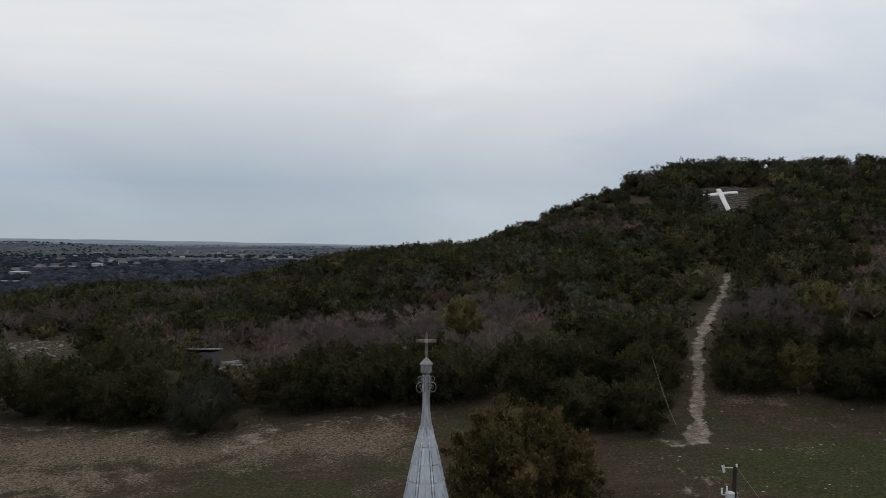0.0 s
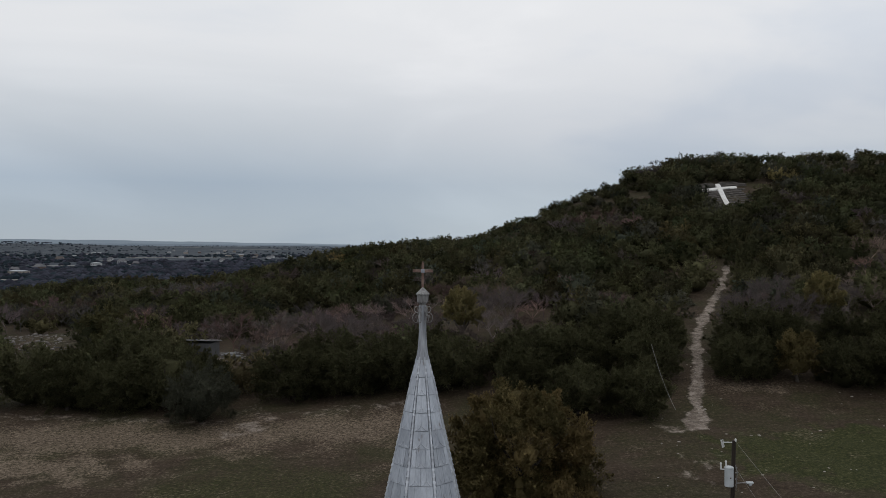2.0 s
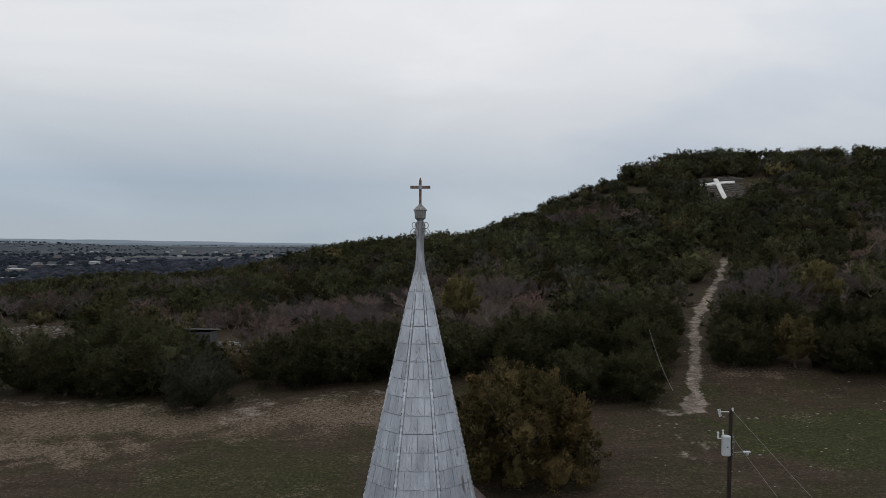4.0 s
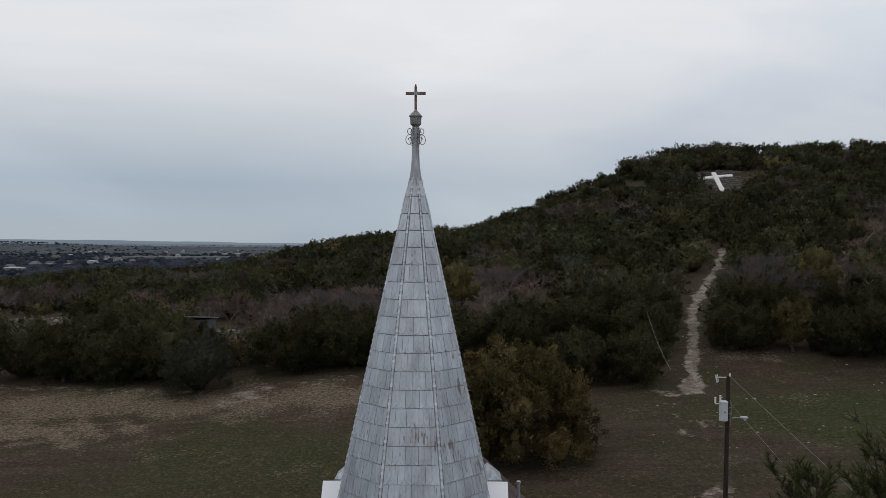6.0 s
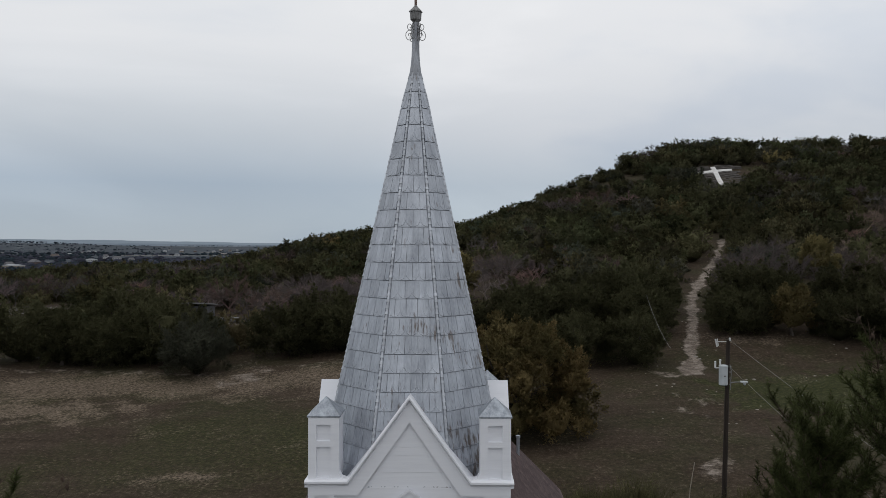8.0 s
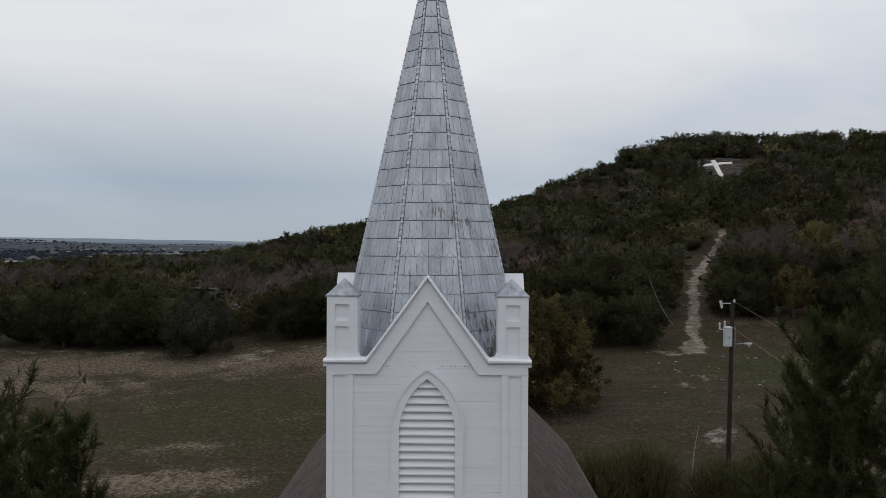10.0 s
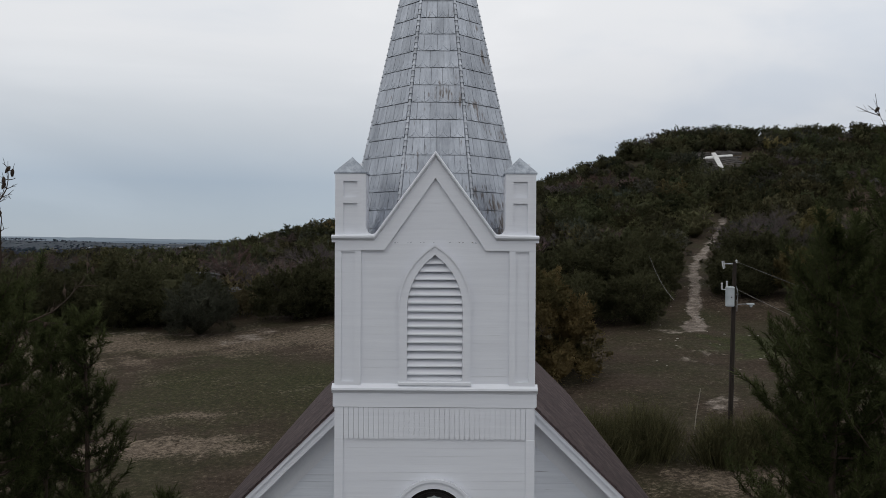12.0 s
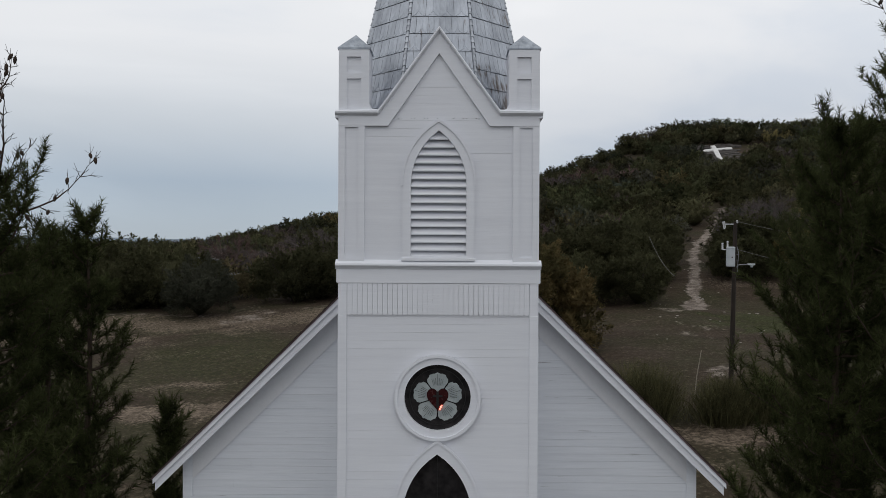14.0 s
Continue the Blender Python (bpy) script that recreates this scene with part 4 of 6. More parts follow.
# ---- nave ----
NAVE, RIDGE, PITCH, EAVE_X, RAKE_Y = 4.47, 7.935, 0.98, 4.86, -0.2
BACK = 17.4
bm = bmesh.new()
wall_top = RIDGE - 0.12 - NAVE * PITCH
plate(bm, [(-NAVE, GROUND_Z), (NAVE, GROUND_Z), (NAVE, wall_top), (0, RIDGE - 0.12), (-NAVE, wall_top)], [], 0.12, 0.26)
for sx in (-1, 1):
    xs = sorted((sx * NAVE, sx * (NAVE - 0.14)))
    box(bm, xs[0], xs[1], 0.26, BACK - 0.5, GROUND_Z, wall_top)
plate(bm, [(-NAVE, GROUND_Z), (NAVE, GROUND_Z), (NAVE, wall_top), (0, RIDGE - 0.12), (-NAVE, wall_top)], [], BACK - 0.5, BACK - 0.36)
nave = part("nave_wall", bm, PAINT_OLD, church)


def nave_limits(side):
    def limits(z):
        out = min(NAVE - 0.16, (RIDGE - 0.70 - z) / PITCH)
        return [tuple(sorted((side * 1.53, side * out)))] if out > 1.58 else [(0, 0)]
    return limits


rng = random.Random(23)
for side in (-1, 1):
    clapboards(0.6, 5.7, 0.1258, nave_limits(side), 0.12, nave, PAINT_OLD, rng, 0.004)
    bm = bmesh.new()
    xs = sorted((side * (NAVE + 0.01), side * (NAVE - 0.16)))
    box(bm, xs[0], xs[1], 0.085, 0.119, GROUND_Z, wall_top - 0.02)
    part("corner_board", bm, PAINT_OLD, nave)
    # frieze board under the rake
    bm = bmesh.new()
    line = lambda x, d: RIDGE - d - x * PITCH
    plate(bm, [(side * 1.54, line(1.54, 0.70)), (side * (NAVE - 0.02), line(NAVE - 0.02, 0.70)), (side * (NAVE - 0.02), line(NAVE - 0.02, 0.13)), (side * 1.54, line(1.54, 0.13))], [], 0.09, 0.1185)
    part("rake_frieze", bm, PAINT_WARM, nave)
    # bargeboard with its crown strip
    bm = bmesh.new()
    plate(bm, [(side * 1.54, line(1.54, 0.285)), (side * EAVE_X, line(EAVE_X, 0.285)), (side * EAVE_X, line(EAVE_X, 0.05)), (side * 1.54, line(1.54, 0.05))], [], RAKE_Y, RAKE_Y + 0.035)
    plate(bm, [(side * 1.54, line(1.54, 0.13)), (side * (EAVE_X + 0.03), line(EAVE_X + 0.03, 0.13)), (side * (EAVE_X + 0.03), line(EAVE_X + 0.03, 0.04)), (side * 1.54, line(1.54, 0.04))], [], RAKE_Y - 0.035, RAKE_Y - 0.002)
    part("bargeboard", bm, PAINT, nave)
    bm = bmesh.new()
    hexa(bm, [(side * 1.54, RAKE_Y + 0.036, line(1.54, 0.12)), (side * EAVE_X, RAKE_Y + 0.036, line(EAVE_X, 0.12)), (side * EAVE_X, 0.088, line(EAVE_X, 0.12)), (side * 1.54, 0.088, line(1.54, 0.12))],
         [(side * 1.54, RAKE_Y + 0.036, line(1.54, 0.10)), (side * EAVE_X, RAKE_Y + 0.036, line(EAVE_X, 0.10)), (side * EAVE_X, 0.088, line(EAVE_X, 0.10)), (side * 1.54, 0.088, line(1.54, 0.10))])
    part("soffit", bm, PAINT_OLD, nave)

# roof: two slopes
bm = bmesh.new()
eave_z = RIDGE - EAVE_X * PITCH
for side in (-1, 1):
    hexa(bm, [(0, RAKE_Y - 0.05, RIDGE), (side * (EAVE_X + 0.05), RAKE_Y - 0.05, eave_z - 0.05), (side * (EAVE_X + 0.05), BACK, eave_z - 0.05), (0, BACK, RIDGE)],
         [(0, RAKE_Y - 0.05, RIDGE - 0.04), (side * (EAVE_X + 0.05), RAKE_Y - 0.05, eave_z - 0.09), (side * (EAVE_X + 0.05), BACK, eave_z - 0.09), (0, BACK, RIDGE - 0.04)])
roof = part("nave_roof", bm, ROOF, church, "steep roof of brown asphalt shingles")
# shingle tabs in courses on both slopes
rr = np.random.RandomState(8)
tv, tf = [], []
slope = math.hypot(1, PITCH)
for side in (-1, 1):
    d = 0.10
    c = 0
    while d < EAVE_X * slope:
        y = RAKE_Y - 0.06 + (0.15 if c % 2 else 0) - 0.3
        while y < BACK:
            w = 0.3
            y0, y1 = max(y, RAKE_Y - 0.06), min(y + w - 0.008, BACK)
            if y1 - y0 > 0.05:
                base = len(tv)
                lift = 0.012 + rr.uniform(0, 0.006)
                for dd, oo in ((d, lift), (d - 0.15, 0.003)):
                    for yy in (y0, y1):
                        x = dd / slope + oo * PITCH / slope
                        zz = RIDGE - dd / slope * PITCH + oo / slope
                        tv.append((side * x, yy, zz))
                for yy in (y0, y1):
                    tv.append((side * d / slope, yy, RIDGE - d / slope * PITCH))
                tf += [(base, base + 1, base + 3, base + 2), (base, base + 4, base + 5, base + 1)]
            y += w
        d += 0.14
        c += 1
tagged(part("shingle_rest", mesh_np("shingle_rest", tv, tf, ROOF), ROOF, roof), kind="stuff")
bm = bmesh.new()
lathe(bm, [(0.06, 4.5), (0.06, 5.5), (0.085, 5.505), (0.085, 5.58), (0.065, 5.59)], 10, centre=(3.13, 16.0))
vent = part("vent_pipe", bm, METAL_CAP, roof, "grey metal vent pipe with a cap")


# ---- trees and shrubs ----
def icosphere(sub):
    bm = bmesh.new()
    bmesh.ops.create_icosphere(bm, subdivisions=sub, radius=1.0)
    v = np.array([x.co[:] for x in bm.verts])
    f = np.array([[w.index for w in q.verts] for q in bm.faces])
    bm.free()
    return v, f


ICO1, ICO2 = icosphere(1), icosphere(2)


def unit(v):
    return v / np.maximum(np.linalg.norm(v, axis=-1, keepdims=True), 1e-9)


def plume_crown(r, width, height, n, per, size, base=0.02, fat=0.10, slim=0.42, rise=0.5, ragged=0.2, top=1.0, core=ICO2):
    """A dense crown of upswept plumes over a dome: leaf triangles, their soft normals and a tone for each plume."""
    tall = height * (1 - base)
    level = 1.45 * r.uniform(0, 1, n) ** 0.9 - 0.47
    a = 2 * np.pi * (np.arange(n) * 0.618034 + 0.12 * r.uniform(-1, 1, n))
    flat = np.sqrt(np.maximum(0.03, 1 - np.maximum(level, 0) ** 2)) * (1 + 0.25 * np.minimum(level, 0))
    d = np.stack([np.cos(a) * flat, np.sin(a) * flat, level], -1)
    lobe = 1 + ragged * (np.sin(3 * a + r.uniform(0, 6)) * 0.45 + 0.55 * r.uniform(-1, 0.7, n))
    mid = np.array([0, 0, height * base + tall * 0.36])
    half = np.array([width * 0.5, width * 0.5, tall * 0.62 * top])
    tip = mid + d * half * lobe[:, None]
    tip[:, 2] = np.maximum(tip[:, 2], height * 0.03)
    root = mid + d * half * 0.35 - np.array([0, 0, 0.10 * tall])
    which = np.repeat(np.arange(n), per)
    m = n * per
    t = r.uniform(0.42, 1.0, (m, 1)) ** 0.85
    way = unit(unit(tip - root) + np.array([0, 0, rise]))[which]
    wide = width * fat * np.sin(np.pi * np.clip(0.12 + 0.86 * t, 0, 1)) ** 0.8 * r.uniform(0.7, 1.25, n)[which][:, None]
    off = r.normal(size=(m, 3)) * 0.55
    p = root[which] + (tip - root)[which] * t + off * wide
    p[:, 2] = np.maximum(p[:, 2], 0.02 * height)
    v1 = unit(way * 0.55 + 0.5 * unit(off) + 0.6 * unit(r.normal(size=(m, 3))))
    out = unit(off + 0.8 * unit(d)[which])
    w = unit(np.cross(v1, out + 0.5 * r.normal(size=(m, 3))))
    s = size * r.uniform(0.6, 1.4, (m, 1))
    v = np.stack([p - v1 * s * 0.5 - w * s * slim * 0.5, p + v1 * s * 0.8, p - v1 * s * 0.35 + w * s * slim * 0.6], 1).reshape(-1, 3)
    nor = unit(0.9 * unit(d)[which] + 0.4 * unit(off) + np.array([0, 0, 0.2]) + 0.16 * r.normal(size=(m, 3)))
    tone = (r.uniform(0.82, 1.18, n)[which] * r.uniform(0.9, 1.1, m))[:, None]
    # dull inner foliage; its tone of 0.6 also paints the crown's inner shade
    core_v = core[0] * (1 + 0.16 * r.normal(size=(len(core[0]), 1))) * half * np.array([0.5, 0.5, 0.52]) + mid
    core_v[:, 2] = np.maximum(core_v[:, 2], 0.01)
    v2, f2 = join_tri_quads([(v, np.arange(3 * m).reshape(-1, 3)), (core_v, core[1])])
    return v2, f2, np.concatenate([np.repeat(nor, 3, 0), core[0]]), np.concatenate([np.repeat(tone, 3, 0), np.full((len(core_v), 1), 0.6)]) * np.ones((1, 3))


def leaf_faces(r, blobs, count, size, spread=0.34, slim=0.5):
    """Small leaf sprays over the lumps: pointed triangles."""
    area = blobs[:, 3] ** 2
    which = r.choice(len(blobs), count, p=area / area.sum())
    b = blobs[which]
    d = unit(r.normal(size=(count, 3)) + np.array([0, 0, 0.35]))
    radius = np.stack([b[:, 3], b[:, 3], b[:, 4]], -1)
    lump = 1 + 0.10 * np.sin(5 * d[:, :1] + 3 * d[:, 1:2] + which[:, None]) + r.uniform(-spread, spread * 0.75, (count, 1))
    p = b[:, :3] + d * radius * lump
    n = unit(d + 0.38 * r.normal(size=(count, 3)))
    t = unit(np.cross(n, r.normal(size=(count, 3))) + 0.5 * d)
    w = unit(np.cross(n, t))
    s = size * r.uniform(0.6, 1.35, (count, 1))
    v = np.stack([p - t * s * 0.5 - w * s * slim * 0.4, p + t * s * 0.8, p - t * s * 0.4 + w * s * slim * 0.6], 1).reshape(-1, 3)
    f = np.arange(count * 3).reshape(-1, 3)
    return v, f, np.repeat(unit(0.6 * d + 0.55 * n), 3, 0)


def join_tri_quads(parts):
    """Vertices and quads of several pieces; triangles are split from quads where needed."""
    vs, fs, k = [], [], 0
    for v, f in parts:
        if f.shape[1] == 4:
            f = np.concatenate([f[:, [0, 1, 2]], f[:, [0, 2, 3]]])
        vs.append(v)
        fs.append(f + k)
        k += len(v)
    return np.concatenate(vs), np.concatenate(fs)


def limbs(r, bm, height, spread, n, thick):
    """A leaning trunk that divides into limbs."""
    lean = r.uniform(-0.25, 0.25, 2)
    fork = height * r.uniform(0.16, 0.28)
    tube(bm, [(0, 0, -0.3), (lean[0] * 0.4, lean[1] * 0.4, fork * 0.5), (lean[0], lean[1], fork)], [thick * 1.25, thick, thick * 0.85], 8)
    tips = []
    for k in range(n):
        a = 2 * np.pi * (k + r.uniform(-0.3, 0.3)) / n
        out, top = spread * r.uniform(0.45, 0.8), height * r.uniform(0.55, 0.82)
        p = [(lean[0], lean[1], fork * 0.92)]
        for s in (0.35, 0.7, 1.0):
            p.append((lean[0] + out * np.cos(a) * s ** 0.8 + r.uniform(-0.15, 0.15), lean[1] + out * np.sin(a) * s ** 0.8 + r.uniform(-0.15, 0.15), fork + (top - fork) * s))
        tube(bm, p, [thick * 0.6, thick * 0.42, thick * 0.25, thick * 0.08], 6)
        tips.append(p)
    return tips


def leafy_tree(name, seed, width, height, leaf, plumes, per, size, label, category="tree", base=0.03, n_limbs=5, fat=0.10, slim=0.42, rise=0.5, ragged=0.2, top=1.0):
    r = np.random.RandomState(seed)
    ob = thing(name, (0, 0, 0), label, category)
    bm = bmesh.new()
    limbs(r, bm, height, width * 0.5, n_limbs, 0.03 * height)
    part("trunk", bm, BARK, ob)
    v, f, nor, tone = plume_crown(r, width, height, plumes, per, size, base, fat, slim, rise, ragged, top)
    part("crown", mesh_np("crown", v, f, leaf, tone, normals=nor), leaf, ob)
    return ob


def bare_crown(r, width, height, splits, twigs, thin):
    """A leafless crown: limbs that fork again and again into a dome of fine twigs, as ribbons and slivers."""
    p0, p1, w0, w1 = [np.zeros((1, 3))], [np.array([[0, 0, height * 0.22]])], [np.full(1, 0.016 * height)], [np.full(1, 0.012 * height)]
    start, way, length, girth = p1[0], np.array([[0, 0, 1.0]]), np.array([height * 0.30]), np.array([0.0085 * height])
    for depth, k in enumerate(splits):
        n = len(start) * k
        o, g, ln = np.repeat(start, k, 0), np.repeat(girth, k), np.repeat(length, k) * r.uniform(0.7, 1.2, n)
        if depth:
            o = o - np.repeat(way * length[:, None], k, 0) * r.uniform(0, 0.45, (n, 1))
        side = unit(r.normal(size=(n, 3)) * np.array([1, 1, 0.45]))
        if depth == 0:
            a = 2 * np.pi * (np.arange(n) + r.uniform(-0.3, 0.3, n)) / n
            side = np.stack([np.cos(a), np.sin(a), np.zeros(n)], -1)
        axis_out = o * np.array([1, 1, 0]) / width
        d = unit(np.repeat(way, k, 0) * (0.8 if depth else 0.75) + side * 0.66 * r.uniform(0.6, 1.3, (n, 1)) + axis_out * 0.5 + np.array([0, 0, 0.16]))
        d = d * np.array([width / height, width / height, 1.0])
        e = o + d * ln[:, None]
        p0.append(o), p1.append(e), w0.append(g), w1.append(g * 0.6)
        start, way, length, girth = e, unit(d), ln * 0.66, g * 0.58
    n = len(start) * twigs
    o = np.repeat(start, twigs, 0) - np.repeat(way * length[:, None], twigs, 0) * r.uniform(0, 1.3, (n, 1))
    d = unit(np.repeat(way, twigs, 0) + 0.75 * r.normal(size=(n, 3)) + np.array([0, 0, 0.3]))
    e = o + d * (np.repeat(length, twigs) * r.uniform(0.6, 1.4, n))[:, None]
    side = unit(np.cross(d, r.normal(size=(n, 3)))) * thin
    tw = np.stack([o - side, o + side, e], 1).reshape(-1, 3)
    a, b, ga, gb = np.concatenate(p0), np.concatenate(p1), np.concatenate(w0), np.concatenate(w1)
    m = len(a)
    side = unit(np.cross(b - a, r.normal(size=(m, 3))))
    ga, gb = np.maximum(ga, thin)[:, None], np.maximum(gb, thin)[:, None]
    rib = np.stack([a - side * ga, a + side * ga, b + side * gb, b - side * gb], 1).reshape(-1, 3)
    v, f = join_tri_quads([(rib, np.arange(4 * m).reshape(-1, 4)), (tw, np.arange(3 * n).reshape(-1, 3))])
    tone = np.concatenate([np.full((4 * m, 1), 1.2), np.repeat(r.uniform(0.65, 1.15, (n, 1)), 3, 0)]) * np.ones((1, 3))
    return v, f, tone


def bare_tree(name, seed, width, height, mat, label):
    r = np.random.RandomState(seed)
    ob = thing(name, (0, 0, 0), label, "tree")
    bm = bmesh.new()
    tube(bm, [(0, 0, -0.3), (0.05, 0.03, height * 0.12), (0, 0, height * 0.23)], [0.034 * height, 0.03 * height, 0.024 * height], 7)
    part("trunk", bm, BARK, ob)
    v, f, tone = bare_crown(r, width, height, (7, 4, 4, 4), 11, 0.010)
    part("crown", mesh_np("crown", v, f, mat, tone), mat, ob, "dome of leafless twigs")
    return ob


def at_ground(x, y, turn=0.0, scale=1.0, sink=0.1):
    return Matrix.Translation((x, y, float(ground(x, y)) - sink)) @ Matrix.Rotation(radians(turn), 4, "Z") @ Matrix.Diagonal((scale, scale, scale, 1))


# the broad oak in the meadow
def lobed_tree(name, seed, width, height, leaf, rings, per, size, label):
    """A broad tree whose crown billows out in rounded lobes, with shaded gaps between them."""
    r = np.random.RandomState(seed)
    ob = thing(name, (0, 0, 0), label, "tree")
    bm = bmesh.new()
    limbs(r, bm, height, width * 0.5, 6, 0.03 * height)
    part("trunk", bm, BARK, ob)
    vs, fs, ns, ts, k = [], [], [], [], 0
    for count, out, level, big in rings:
        for i in range(count):
            a = 2 * np.pi * (i + r.uniform(-0.22, 0.22)) / count + 1.7 * level
            w, h = width * big * r.uniform(0.85, 1.18), width * big * r.uniform(0.72, 0.92)
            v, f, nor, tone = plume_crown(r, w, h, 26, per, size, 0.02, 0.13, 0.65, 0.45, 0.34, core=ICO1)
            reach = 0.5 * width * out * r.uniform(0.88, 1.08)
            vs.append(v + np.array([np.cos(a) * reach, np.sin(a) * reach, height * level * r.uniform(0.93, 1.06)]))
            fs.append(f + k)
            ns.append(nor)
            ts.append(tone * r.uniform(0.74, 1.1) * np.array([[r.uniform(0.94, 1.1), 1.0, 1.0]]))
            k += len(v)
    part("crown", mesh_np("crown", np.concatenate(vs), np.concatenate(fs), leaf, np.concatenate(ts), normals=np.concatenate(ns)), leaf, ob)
    return ob


oak = lobed_tree("oak_tree", 3, 12.0, 8.3, LEAF_OAK, ((8, 0.68, 0.04, 0.34), (7, 0.66, 0.34, 0.31), (5, 0.38, 0.57, 0.29), (1, 0.05, 0.66, 0.30)), 122, 0.15, "broad live oak with olive-brown leaves standing alone in the meadow")
oak.matrix_basis = at_ground(5.8, 41.5, 40)

# trees along the wood's edge
JUN = "dense dark green juniper at the edge of the wood"
kinds = [leafy_tree("juniper_tree", 20 + k, w, h, LEAF_JUNIPER, 120, 118, 0.195, JUN, ragged=g, fat=0.095, slim=0.7, rise=0.5)
         for k, (w, h, g) in enumerate(((8.2, 6.6, 0.25), (9.0, 7.2, 0.3), (7.0, 7.4, 0.3), (8.6, 6.2, 0.22)))]
grey = leafy_tree("olive_bush", 31, 7.4, 6.2, LEAF_OLIVE, 90, 170, 0.18, "round greyish green evergreen bush at the edge of the wood", ragged=0.16)
yellow = leafy_tree("yellowing_tree", 33, 6.0, 8.8, LEAF_YELLOW, 60, 200, 0.2, "round tree with yellow-green autumn leaves in the wood", base=0.3, slim=0.6, rise=0.2, ragged=0.15)
ochre = leafy_tree("russet_tree", 34, 5.0, 5.6, LEAF_OAK, 60, 120, 0.2, "small oak with russet leaves at the edge of the wood", base=0.15, slim=0.6, rise=0.3)
bare = [bare_tree("bare_tree", 40 + k, w, h, m, "leafless grey-brown deciduous tree in the wood") for k, (w, h, m) in enumerate(((7.6, 6.8, TWIG), (7.0, 6.4, TWIG_RED), (8.2, 7.4, TWIG)))]

placed = []
rng = random.Random(77)


def stand(ob, x, y, scale=1.0, first=False, group="trees along the wood's edge"):
    m = at_ground(x, y, rng.uniform(0, 360), scale)
    if first:
        ob.matrix_basis = m
    else:
        ob = copy_thing(ob, m)
    tagged(ob, group=group)
    placed.append((x, y, 3.2 * scale))


used = set()


def put(ob, x, y, scale=1.0, group="trees along the wood's edge"):
    stand(ob, x, y, scale, ob.name not in used, group)
    used.add(ob.name)


put(grey, -23.4, 63.4, 1.0)
put(kinds[0], -25.9, 72.0, 0.85)
put(kinds[2], -30.0, 74.5, 0.8)
for x in (-65, -58, -51.5, -45.0, -39.0, -33.6, -28.6):
    put(kinds[rng.randrange(4)], x, float(wood_edge(x)) + rng.uniform(0.8, 5.0), rng.uniform(0.85, 1.05))
for x in (-41, -35):
    put(kinds[rng.randrange(4)], x, float(wood_edge(x)) + rng.uniform(8, 10), rng.uniform(0.9, 1.1))
for x in (-15.6, -9.6, -4.0, 1.0):
    put(kinds[rng.randrange(4)], x, float(wood_edge(x)) + rng.uniform(2.5, 4.5), rng.uniform(0.9, 1.1))
for x in (-12.6, -6.6, -1.0):
    put(kinds[rng.randrange(4)], x, float(wood_edge(x)) + rng.uniform(9, 11), rng.uniform(0.9, 1.05))
for x, y in ((8.2, 62.4), (13.2, 60.4), (18.6, 59.0), (9.5, 71), (15.0, 70), (21.6, 68.6), (25.0, 77.0), (19.5, 78)):
    put(kinds[rng.randrange(4)], x, y, rng.uniform(0.92, 1.12))
for x, y in ((31.5, 67.8), (34.5, 73.5), (41.5, 66.0), (46.5, 65.2), (52, 65.6), (58, 68.5), (38.5, 75.0), (45, 74.5), (51, 75)):
    put(kinds[rng.randrange(4)], x, y, rng.uniform(0.9, 1.1))
put(ochre, 37.0, 67.0, 1.0)
put(yellow, 3.0, 91.0, 0.95, "yellowing trees")
put(yellow, 50.0, 88.3, 0.9, "yellowing trees")
for x, y in ((-21, 78), (-18, 82), (-15, 80), (-12, 84), (-9, 80), (-6.5, 85), (-10, 89), (-2, 89), (-16, 88), (9, 94), (24.5, 92.5), (40.5, 90), (44.0, 91), (46.0, 86.5), (43.5, 84.5), (55, 92), (37.5, 84)):
    put(bare[rng.randrange(3)], x, y, rng.uniform(0.9, 1.1), "bare trees in the wood")


# the wood on the hill, too many trees to count
def clump_template(seed, kind, near):
    r = np.random.RandomState(seed)
    if kind == "bare":
        v, f, tone = bare_crown(r, 1.25, 1.0, (6, 4, 4) if near else (6, 4, 3), 15 if near else 9, 0.0034 if near else 0.0062)
        return v, f, None, tone
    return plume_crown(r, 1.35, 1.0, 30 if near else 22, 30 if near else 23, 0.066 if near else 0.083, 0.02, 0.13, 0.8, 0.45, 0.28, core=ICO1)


CROSS_AT = (73.7, 193.8)


def in_clearing(x, y):
    """Places in the wood without trees: the trail, the slope of the white cross, two openings on the left."""
    d = trail_distance(x, y)
    cx = x - CROSS_AT[0] + (CROSS_AT[1] - y) * 0.175
    slope_open = (cx > -6.2) & (cx < 7.0) & (y > 172) & (y < 198.5)
    right_open = (np.abs(cx - 10) < 3.5) & (y > 187) & (y < 197)
    foot = np.hypot((x - 66.0) / 3.4, (y - 170) / 9.0) < 1
    left_open = (np.abs(x + 0.52 * (y + 13.4)) < 6.5) & (y > 70) & (y < 122)
    shed_open = (np.abs(x + 0.296 * (y + 13.4)) < 3.2) & (y > 71) & (y < 91)
    gap = np.hypot((x + 19.5) / 1.8, (y - 66) / 6) < 1
    return (d < np.where(x > np.interp(y, [60, 125], [25, 50]), 3.0, 3.0)) | slope_open | right_open | foot | left_open | shed_open | gap


